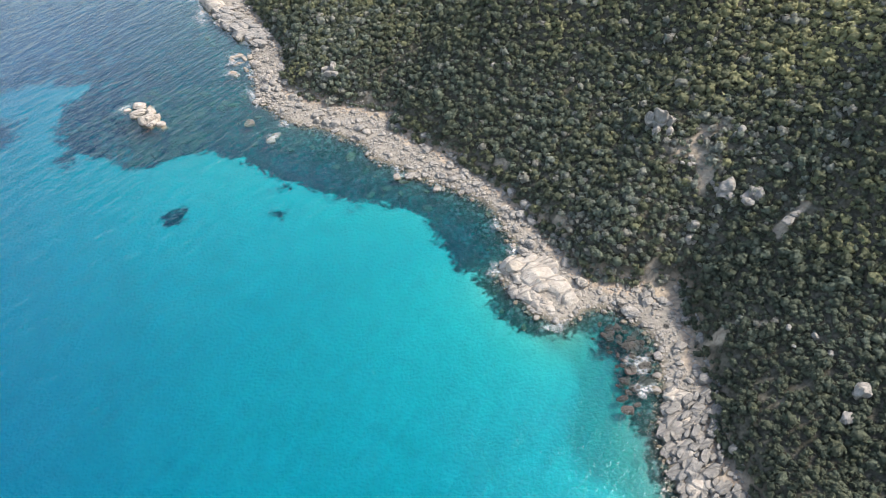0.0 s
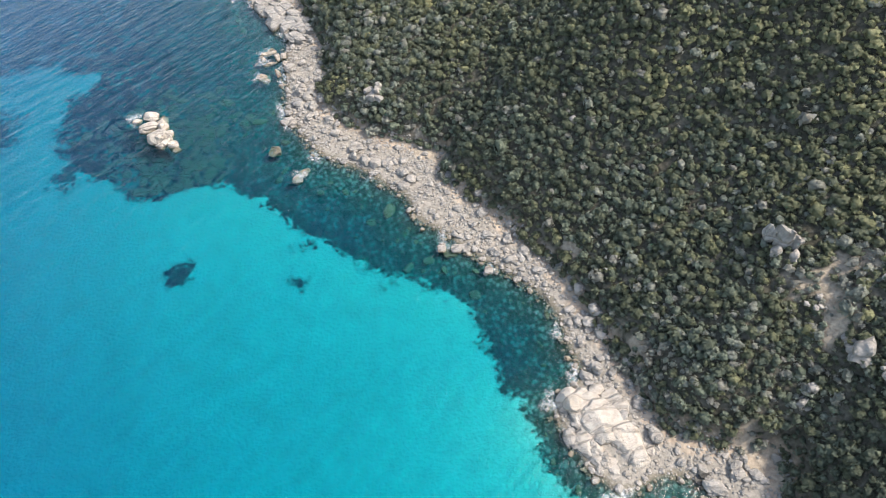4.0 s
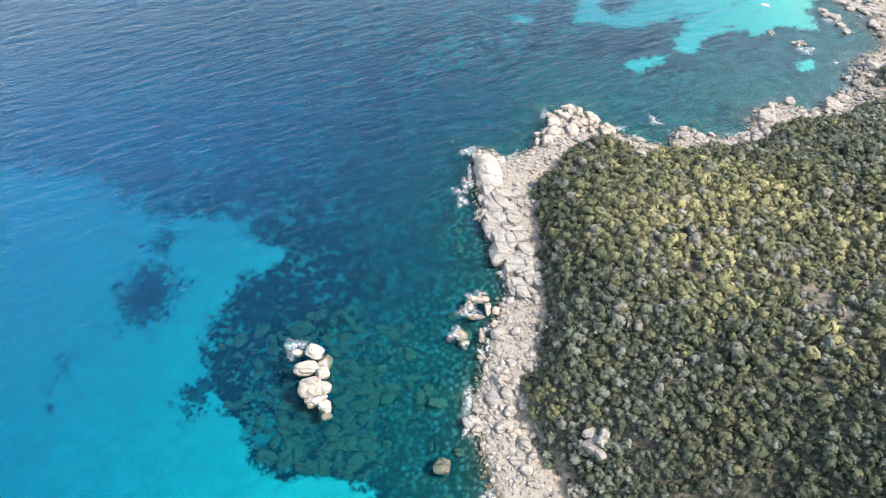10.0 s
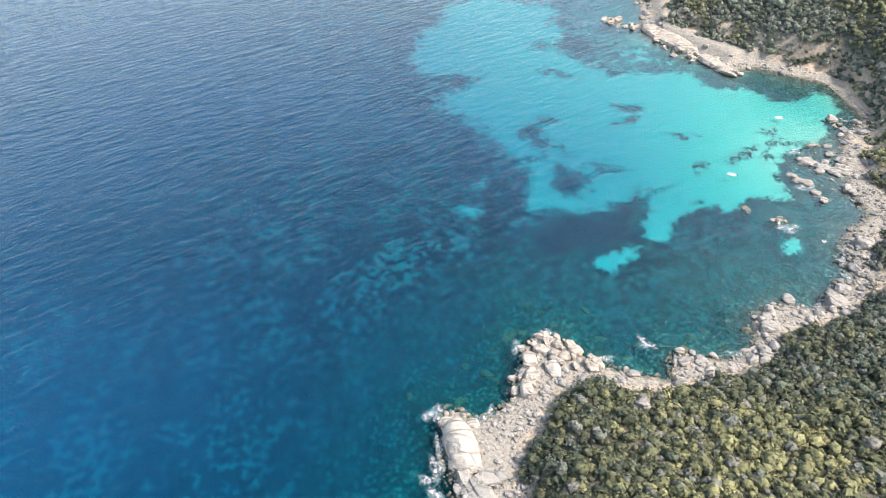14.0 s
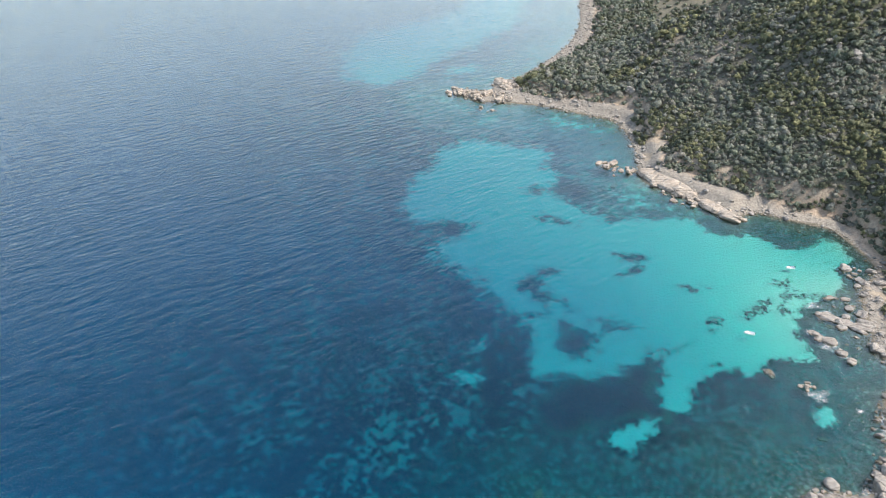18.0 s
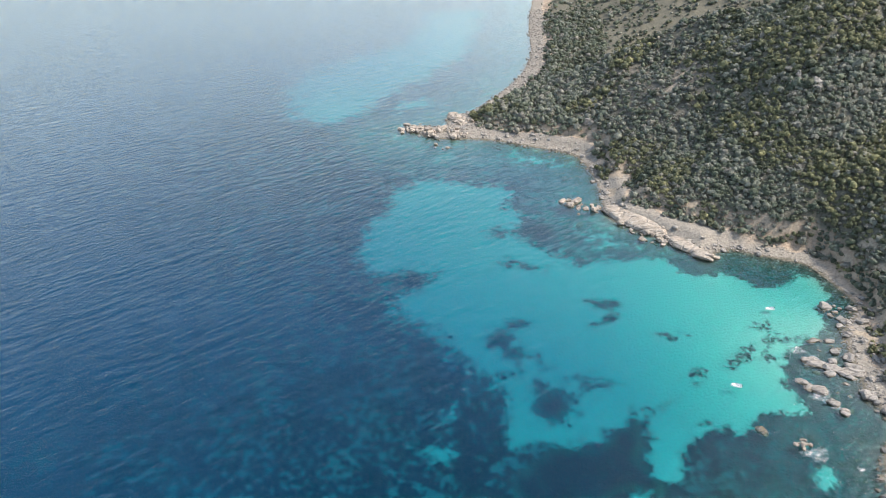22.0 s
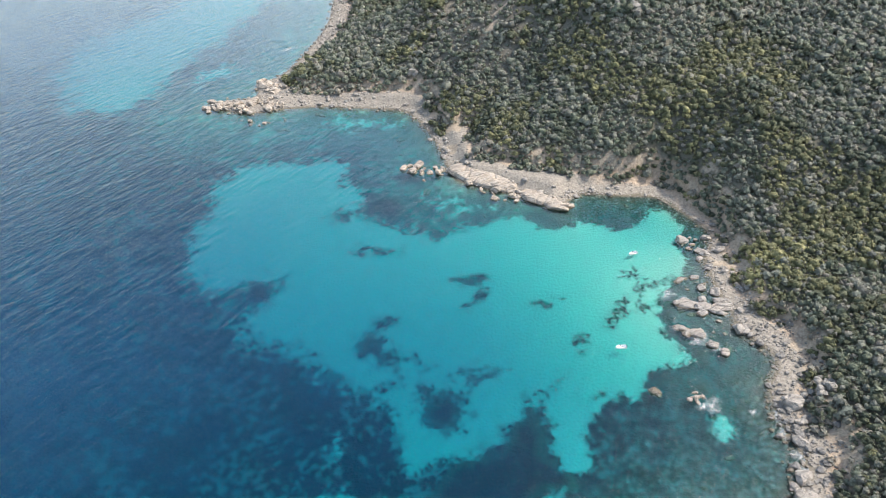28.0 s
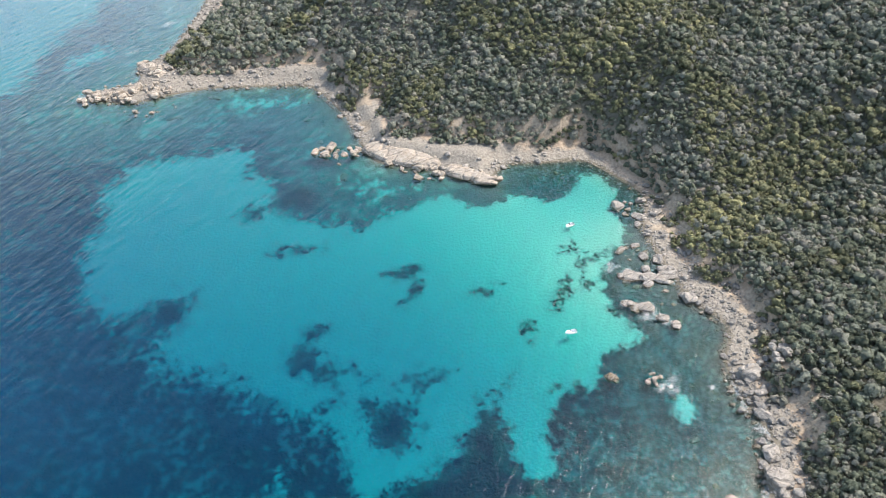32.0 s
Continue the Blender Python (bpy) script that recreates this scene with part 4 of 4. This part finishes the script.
heap(reef, [(118, 503), (127, 499), (138, 490)], 34, 1.2, 4.4, 75, WARM_GRANITE, 7, .2)
point = outcrop("point_rocks", (38, 631, 0), "rugged pale rocks at the end of the point",
                [(-9, 3, .2, 9, 6, 3.6, -10), (2, -6, .3, 9, 6, 3.6, -30), (9, 0, .6, 8, 6, 4, 20)], mat=WARM_GRANITE, cuts=8, rough=.2)
heap(point, [(20, 638), (32, 634), (42, 624), (58, 626), (66, 618)], 80, 1.4, 5, 76, WARM_GRANITE, 9, 1.0)
heap(point, [(36, 606), (44, 600), (64, 601)], 12, 1.4, 3.4, 77, WARM_GRANITE, 5)
knoll = outcrop("point_knoll", (62, 655, 0), "knoll of weathered brown granite behind the point",
                [(0, 0, 1.2, 10, 10, 6.5, 0), (3, -12, .9, 10, 7, 4.6, 30), (-2, 9, .4, 6, 6, 5, 0)], mat=WARM_GRANITE, cuts=8, rough=.22)
heap(knoll, [(58, 664), (64, 650), (70, 642)], 26, 1.6, 4.4, 78, WARM_GRANITE, 8, 1.5)
bay_rocks = outcrop("bay_rocks", (205, 322, 0), "low broken granite ledges running from the beach into the bay",
                    [(-7, 12, -.1, 10, 5, 2.2, -32), (0, 7, .1, 8, 4.4, 2.4, -28), (8, 3, .3, 10, 4.6, 2.6, -22), (4, 1, .1, 8, 3, 2, -34), (10, 7, .4, 7, 3, 2.2, -30),
                     (-15, -6, 0, 8, 4.6, 2.4, -48), (-19, -1, -.3, 6, 3.4, 1.8, -40), (-13, -15, 0, 5, 3.6, 2.2, -50), (2, 28, -.3, 6, 3, 1.7, 10), (10, 27, -.2, 5, 3, 1.8, 0)],
                    mat=GRANITE, square=.5, rough=.22, cuts=8)
heap(bay_rocks, [(214, 324), (204, 328), (196, 334), (188, 338)], 10, .8, 2.4, 79, GRANITE, 5, 0, .42)
heap(bay_rocks, [(204, 316), (196, 314), (187, 318)], 6, .8, 2.4, 80, GRANITE, 5, 0, .42)
heap(bay_rocks, [(218, 338), (214, 346), (206, 350)], 8, .8, 2.4, 81, GRANITE, 5, 0, .42)
heap(bay_rocks, [(228, 374), (236, 368), (242, 362)], 10, 1, 3, 82, GRANITE, 6, .2)
dark_rocks = thing("tumbled_rocks", (190, 252, 0), "tumbled grey boulders at the foot of the bank", "rocks")
heap(dark_rocks, [(195, 275), (192, 262), (187, 252), (180, 242), (170, 234)], 50, 1.0, 3.4, 83, GREY_GRANITE, 6, .2)
outcrop("awash_rocks", (165, 284, 0), "brown rock awash in a patch of foam", cluster(9, 3.8, 2.2, 61) + [(-13, 11, -.9, 4, 3, 2, 0), (-12, 9, -1, 3, 3, 1.8, 0)], mat=WARM_GRANITE, cuts=8, rough=.25)
outcrop("pool_rocks", (14, 85, 0), "wave-washed ochre rocks round a tide pool",
        [(-2, 5, -.5, 6, 2.6, 1.6, 10), (-6, 2, -.6, 2.4, 5, 1.5, 20), (-3, -3, -.55, 6, 2.2, 1.5, 10), (1, 1, -.3, 2.4, 6, 1.7, 10), (-5, 5, -.5, 3, 2.4, 1.5, 40), (-8, -12, -.7, 5, 4, 1.6, 10),
         (-6, -15, -.7, 3, 2, 1.5, 0), (4, 0, .6, 2.8, 2.6, 2, 0), (4, -6, .5, 2.6, 2.4, 2, 40), (0, -11, -.5, 2.2, 6, 1.5, 5), (-1, 8, -.6, 3, 2, 1.5, 0)], mat=WARM_GRANITE, cuts=8, rough=.22)
outcrop("skerry", (16, 7, 0), "rounded rock breaking the surface in white foam", [(0, 0, -1.2, 3.4, 3, 2.2, 0), (1.6, 1.4, -1.3, 2.4, 2, 2, 30), (-3, -3, -1.2, 4, 4, 2.2, 0), (-10, 16, -1.2, 5, 5, 2.2, 0)], mat=WARM_GRANITE)
split = outcrop("split_rocks", (114, -200, 0), "fractured grey granite slabs stepping down to the sea",
        [(-3, 5, .6, 7, 8, 4, 30), (-7, -5, .2, 8, 8, 4, 20), (-12, -14, .2, 8, 8, 4, 10), (-16, -24, .2, 9, 9, 4, 30), (-9, 2, 0, 5, 6, 3, 0)], mat=CRACKED, square=.7, rough=.2, cuts=9)
paved(split, 78, 132, -262, -196, 1.9, 92, (.3, 17), -62, 1.9, (1.2, 3.0), GREY_GRANITE, (.4, 1.6))
reef_blocks = outcrop("reef_blocks", (110, -174, 0), "dark wet reef blocks in the breaking waves",
        [(-2, -4, -1.3, 7, 5, 2.2, 20), (-4, -12, -1.3, 6, 6, 2.2, 0)], mat=REEF_ROCK, cuts=9, rough=.25)
heap(reef_blocks, [(107, -158), (110, -166), (108, -174), (104, -182), (99, -188)], 90, 1.0, 3.8, 84, REEF_ROCK, 8, -.5, .34)


SOUTH_OUTCROPS = [
    (156, -102, "tall pale granite crag standing out of the scrub", [(0, 0, 3.6, 3.6, 5.6, 10.5, 10), (2.4, -3, 2.2, 3, 4.6, 8, 30), (-2.2, 3, 1.8, 3, 4.4, 7, 0), (1, -6.4, .8, 3.4, 4.4, 4.6, 0), (-3, -3, .6, 3, 3, 4, 50)]),
    (162, -140, "pair of weathered granite outcrops in the scrub", cluster(7, 5.5, 6.6, 3)),
    (167, -149, "broken granite blocks on the scrubby slope", cluster(5, 4, 5.6, 4)),
    (146, -145, "low granite block half sunk in scrub", cluster(1, 3, 3.4, 5)),
    (148, -226, "pale split granite block high in the scrub", cluster(2, 3, 5.5, 11)),
    (171, -165, "line of pale granite slabs breaking through the scrub", [(0, 0, .4, 5, 3, 3, 20), (3, 1, .4, 4, 2.6, 2.8, 30), (-4, -1.4, .2, 4.4, 3, 2.4, 10), (6, 2, .4, 3, 2, 2.6, 0)]),
    (149, -143, "flat granite slab lying in dark scrub", cluster(1, 3, 4.4, 16))]
SLOPE_OUTCROPS = [
    (141, -230, "reddish granite block beside a shrub", cluster(1, 2.4, 4.4, 17)),
    (150, -204, "scattered grey granite rubble on the dark slope", cluster(9, 9, 2.6, 18)),
    (158, -122, "pale granite rubble below the crag", cluster(9, 7, 2.4, 19)),
    (176, -125, "granite blocks beside bare ground in the scrub", cluster(4, 4, 3.6, 15)),
    (118, -26, "small pale granite block in the scrub", cluster(1, 2, 3, 12))]
NORTH_OUTCROPS = [
    (54, 31, "pale granite outcrop split into blocks above the beach", cluster(7, 4.6, 5.4, 6)),
    (73, 170, "rounded granite boulders among the scrub of the cape", cluster(4, 2.8, 5, 7)),
    (282, 517, "granite outcrop high on the hillside", cluster(6, 7, 6.5, 8)),
    (161, 604, "grey granite outcrop above the far beach", cluster(4, 4, 6, 9)),
    (213, 263, "pale granite blocks at the edge of the scrub", cluster(7, 5.5, 5, 10)),
    (275, 529, "pale granite block high on the hillside", cluster(3, 6, 4.6, 20)),
    (138, 14, "granite slab showing through the scrub", cluster(3, 4, 4.4, 13)),
    (96, 106, "small granite block on the cape's slope", cluster(1, 2, 3.2, 14))]
for x, y, label, stones in SOUTH_OUTCROPS + SLOPE_OUTCROPS + NORTH_OUTCROPS:
    outcrop("hill_outcrop", (x, y, on_ground(x, y, .2)), label, stones, level=3, square=.65, rough=.2, cuts=9, smooth=False)

# large single boulders of the inner bay and the beach: x, y, size, height
BAY_BOULDERS = [(229, 377, 8, 5), (242, 374, 7, 5), (232, 364, 9, 5), (240, 361, 7, 5), (213, 341, 6, 4), (217, 336, 7, 5), (214, 327, 8,
    4), (199, 335, 9, 4), (205, 330, 8, 3), (191, 316, 9, 3), (187, 318, 7, 2.6), (192, 307, 6, 2.6), (194, 301, 6, 3.4), (210, 309, 8,
    6.5), (202, 326, 6, 3.4), (208, 334, 6, 4), (199, 266, 9, 5), (177, 238, 8, 5), (188, 251, 6, 4), (195, 258, 5, 3), (151, 232, 6, 4),
    (199, 436, 4, 4)]
BEACH_BOULDERS = [(170, 230, 10, 5.5), (42, 5, 5, 4.4), (46, 2, 5, 4), (38, 9, 4.4, 3.6), (80, -55, 5, 3.6), (84, -60, 4.6, 3.4), (86, -51,
    4.4, 3), (61, -47, 4, 3), (75, -62, 4, 2.6), (20, 48, 6, 4.4), (22, 55, 5, 4), (26, 44, 5, 4), (24, 38, 5, 4), (140, 224, 6, 4), (136,
    215, 7, 5), (97, 197, 5, 3.4), (104, 197, 5, 3), (124, -178, 5, 3.4)]
BOULDERS = BAY_BOULDERS + BEACH_BOULDERS
SHAPES = [block_shape(4, 300 + k, .45, .16, 7) for k in range(8)]
SHAPES = [raw_mesh("boulder", v / .8 * .5, f, GRANITE, True) for v, f in SHAPES]
r = np.random.RandomState(31)
for k, (x, y, size, high) in enumerate(BOULDERS):
    size, high = size * (.68 if y > 295 else .8), high * (.6 if y > 295 else .8)
    ob = new("boulder", SHAPES[k % 8])
    ob.matrix_world = pose(x, y, max(on_ground(x, y), -.6) + high * .22, 0, 0, r.uniform(0, 360)) @ Matrix.Diagonal((size * 1.15, size * .9, high, 1))
    tagged(ob, "large pale rounded granite boulder on the shore", "boulder", "shore boulders")


def shore_stones(count, seed, lo, hi, box):
    """Places between the waterline and the scrub."""
    r = np.random.RandomState(seed)
    x, y = r.uniform(box[0], box[1], count), r.uniform(box[2], box[3], count)
    shore, green = signed_distance(SHORE, x, y), signed_distance(GREEN, x, y)
    keep = (shore > lo) & (green < hi) & (shore < 45)
    return x[keep], y[keep], shore[keep], green[keep]


STONES = [(v / .8 * .5, f) for v, f in (block_shape(2, 400 + k, .7, .16, 8) for k in range(10))]
x, y, shore, green = shore_stones(345000, 41, -2.5, 1.5, (0, 270, -260, 1040))
r = np.random.RandomState(42)
keep = r.rand(len(x)) < .75 - .35 * (value_noise(x, y, 14, 13) > .35) - .55 * ((x > 226) & (y > 372) & (y < 436))
keep &= ~((y > 437) & (y < 600) & (shore > 7)) | (r.rand(len(x)) < .12)
keep &= (bare_field(x, y) < .45) | (r.rand(len(x)) < .12)
x, y, shore = x[keep], y[keep], shore[keep]
size = (r.pareto(2.6, len(x)) * .62 + .6).clip(.6, 4.6) * np.where(y > 235, .75, 1.0)
z = np.maximum(ground_height(x, y), -.7)
order = np.argsort(np.abs(x - 20) + .35 * np.abs(y - 40) - 9 * size)[:295]
rest = np.setdiff1d(np.arange(len(x)), order)
high = size * r.uniform(.5, .8, len(x))
at, dims, turns = np.stack([x, y, z + high * .18], 1), np.stack([size * 1.15, size * .9, high], 1), r.uniform(0, 6.28, len(x))
PEBBLES = [(v / .8 * .5, f) for v, f in (block_shape(1, 440 + k, .6, .2, 3) for k in range(12))]
# under the bank between the cape and the inner beach the stones are darker
grey = (y > 232) & (y < 312) & (x > 160)
for name, some, mat, label in (("shore_stones", rest[~grey[rest]], GRANITE, "bleached granite stones heaped along the shore"),
                               ("bank_stones", rest[grey[rest]], GREY_GRANITE, "dark grey stones lying under the eroded bank")):
    large, little = some[size[some] > 1.5], some[size[some] <= 1.5]
    v, f, _ = scattered(STONES, at[large], turns[large], dims[large])
    u, g, _ = scattered(PEBBLES, at[little], turns[little], dims[little])
    v, f = np.vstack([v, u]), np.vstack([f, g + len(v)])
    tagged(new(name, raw_mesh(name, v, f, mat, False)), label, "stones", kind="stuff")
SMALL = [raw_mesh("boulder", v, f, GRANITE, False) for v, f in STONES]
for k in order:
    ob = new("boulder", SMALL[k % 10])
    ob.matrix_world = pose(*at[k], 0, 0, math.degrees(turns[k])) @ Matrix.Diagonal((*dims[k], 1))
    tagged(ob, "bleached granite boulder on the shingle beach", "boulder", "beach boulders")

# sunken stones on the reef
r = np.random.RandomState(51)
x, y = np.concatenate([r.uniform(-100, 250, 17000), r.normal(-40, 20, 1500)]), np.concatenate([r.uniform(-220, 660, 17000), r.normal(40, 20, 1500)])
shore, sand = signed_distance(SHORE, x, y), plan_fields(x, y)[2]
stack = np.hypot(x + 42, y - 48)
keep = (shore < -1) & (sand < -2) & ((shore > -26) | (stack < 42)) & (r.rand(len(x)) < .32 + .5 * (stack < 40))
x, y = x[keep], y[keep]
size = (r.pareto(1.7, len(x)) * .8 + .5).clip(.5, 4.2)
at = np.stack([x, y, ground_height(x, y) + size * .06], 1)
v, f, _ = scattered(STONES, at, r.uniform(0, 6.28, len(x)), np.stack([size * r.uniform(.9, 1.8, len(x)), size * r.uniform(.6, 1.1, len(x)), size * .3], 1))
tagged(new("sunken_stones", raw_mesh("sunken_stones", v, f, WEEDY, False)), "sunken stones on the reef seen through water", "stones", kind="stuff")


# ---------------------------------------------------------------- foam along the rocks
def foam_patch(x, y, a, b, turn, seed):
    r = np.random.RandomState(seed)
    n, rings = 20, (0, .4, .75, 1)
    v, dense = [(0, 0)], [1.0]
    for k in rings[1:]:
        for i in range(n):
            t = 6.2832 * i / n
            w = k * (1 + .3 * math.sin(3 * t + seed) + .2 * r.uniform(-1, 1) * k)
            v.append((a * w * math.cos(t), b * w * math.sin(t)))
            dense.append((1 - k) ** .6)
    f = [(0, 1 + i, 1 + (i + 1) % n) for i in range(n)]
    for q in range(2):
        o = 1 + q * n
        for i in range(n):
            j = (i + 1) % n
            f += [(o + i, o + n + i, o + n + j), (o + i, o + n + j, o + j)]
    c, s = math.cos(radians(turn)), math.sin(radians(turn))
    return [(x + c * p - s * q, y + s * p + c * q, .06) for p, q in v], f, dense


SOUTH_FOAM = [(-52, 59, 4, 5, 0), (14, 5, 4, 4, 0), (12, 46, 3, 7, 0), (13, 36, 2, 5, 0), (79, -118, 4, 5, 0), (80, -132, 2, 6, 20), (88,
    -152, 6, 3, 0), (107, -178, 5, 5, 0), (103, -188, 5, 3, 0), (62, -46, 3, 4, 0), (76, -62, 3, 3, 0), (22, 14, 3, 4, 0)]
CAPE_FOAM = [(-1, 172, 5, 4, 30), (0, 150, 3, 6, 0), (-1, 140, 3, 4, 0), (5, 73, 4, 4, 0), (8, 84, 5, 4, 0), (10, 91, 4, 3, 0), (8, 69, 2,
    2, 0), (1, 158, 2, 7, 0), (-3, 146, 4, 2, 0), (32, 204, 3, 4, 0), (45, 212, 4, 2, 0), (84, 207, 3, 5, 40), (66, 199, 5, 2, 0), (120,
    202, 6, 2, 0), (165, 228, 5, 3, 30)]
BAY_FOAM = [(182, 270, 2, 2, 0), (200, 337, 4, 2, -30), (184, 322, 3, 2, 0), (193, 304, 3, 2, 0), (168, 279, 6, 4, 0), (190, 312, 7, 4, 30),
    (18, 640, 7, 3, -20), (95, 725, 8, 3, 20), (60, 690, 6, 2, 0), (195, 343, 5, 3, 20), (190, 262, 2, 6, 10), (183, 246, 2, 5, 20)]
FOAMS = SOUTH_FOAM + CAPE_FOAM + BAY_FOAM
r = np.random.RandomState(63)
for x, y in SHORE[:-2]:
    if (18 < y < 215 and x < 60 and r.rand() < .3) or (-125 < y < 18 and r.rand() < .15) or (215 < y < 300 and r.rand() < .2):
        FOAMS.append((x - r.uniform(0, 2.4), y + r.uniform(-2, 2), r.uniform(1.2, 2.6), r.uniform(1.6, 4.2), r.uniform(-30, 30)))
vs, fs, ds = [], [], []
for k, row in enumerate(FOAMS):
    v, f, d = foam_patch(*row, k)
    fs += [tuple(i + len(vs) for i in t) for t in f]
    vs, ds = vs + v, ds + d
tagged(new("foam", raw_mesh("foam", vs, fs, FOAM, True, dense=ds)), "white foam where waves break on rocks", "foam", kind="stuff")


# ---------------------------------------------------------------- motorboats in the bay
def loft(rings, cap=True):
    bm = bmesh.new()
    rows = [[bm.verts.new(p) for p in ring] for ring in rings]
    for a, b in zip(rows, rows[1:]):
        for i in range(len(a) - 1):
            bm.faces.new((a[i], a[i + 1], b[i + 1], b[i]))
    if cap:
        bm.faces.new(rows[0][::-1])
        bm.faces.new(rows[-1])
    bmesh.ops.recalc_face_normals(bm, faces=bm.faces[:])
    return bm


def box(x, y, z, a, b, c, bevel=.04):
    bm = bmesh.new()
    bmesh.ops.create_cube(bm, size=1, matrix=Matrix.Translation((x, y, z)) @ Matrix.Diagonal((a, b, c, 1)))
    bmesh.ops.bevel(bm, geom=bm.edges[:], offset=bevel, segments=2, affect="EDGES")
    return bm


def tube(points, radius):
    bm = bmesh.new()
    for a, b in zip(points, points[1:]):
        a, b = Vector(a), Vector(b)
        m = Matrix.Translation((a + b) / 2) @ (b - a).to_track_quat("Z", "Y").to_matrix().to_4x4()
        bmesh.ops.create_cone(bm, cap_ends=True, segments=8, radius1=radius, radius2=radius, depth=(b - a).length, matrix=m)
    return bm


def motorboat(at, turn, label):
    boat = thing("motorboat", at, label, "boat", "anchored motorboats", turn)
    rings = []
    for s in np.linspace(0, 1, 11):
        half = 1.02 * (1 - max(0, (s - .45) / .55) ** 2.3) + .02
        x, sheer, keel = -2.4 + 4.9 * s, .62 + .28 * s**2, -.28 + .55 * max(0, (s - .6) / .4) ** 2
        rings.append([(x, half, sheer), (x, half * .96, .25), (x, half * .75, 0), (x, 0, keel), (x, -half * .75, 0), (x, -half * .96, .25), (x, -half, sheer)])
    hull = part("hull", loft(rings), GELCOAT, boat)
    part("foredeck", loft([[(x, h, z), (x, 0, z + .1), (x, -h, z)] for x, h, z in ((.5, .9, .70), (1.2, .72, .76), (1.9, .40, .84), (2.4, .05, .90))], False), GELCOAT, boat)
    part("cockpit_floor", box(-.95, 0, .50, 2.6, 1.6, .06), DECK, boat, "grey cockpit floor")
    part("gunwale", tube([(-2.35, 1.0, .66), (.2, .99, .70), (1.3, .68, .80), (2.45, 0, .93), (1.3, -.68, .80), (.2, -.99, .70), (-2.35, -1.0, .66)], .06), GELCOAT, boat)
    console = part("console", box(.1, -.1, .95, .6, .8, .75, .08), GELCOAT, boat)
    part("windscreen", loft([[(.42, .42, 1.3), (.42, -.62, 1.3)], [(.22, .40, 1.66), (.22, -.60, 1.66)]], False), TINT, console, "dark tinted windscreen")
    part("seat", box(-.75, -.1, .78, .5, 1.0, .45, .07), CUSHION, boat, "blue-grey cushioned seat")
    part("bench", box(-1.75, 0, .72, .5, 1.6, .36, .07), CUSHION, boat, "blue-grey cushioned stern bench")
    motor = part("outboard_motor", box(-2.62, 0, .95, .42, .38, .55, .1), MOTOR, boat, "black outboard motor")
    part("motor_leg", box(-2.62, 0, .25, .16, .14, .95, .04), MOTOR, motor)
    part("bow_rail", tube([(.8, .82, .74), (1.0, .76, 1.12), (2.35, .1, 1.28), (2.35, -.1, 1.28), (1.0, -.76, 1.12), (.8, -.82, .74)], .025), CHROME, boat, "bent steel bow rail")


motorboat((153.5, 321, 0), 165, "small white open motorboat anchored in clear water")
motorboat((198, 377, 0), 182, "small white motorboat anchored near the beach")
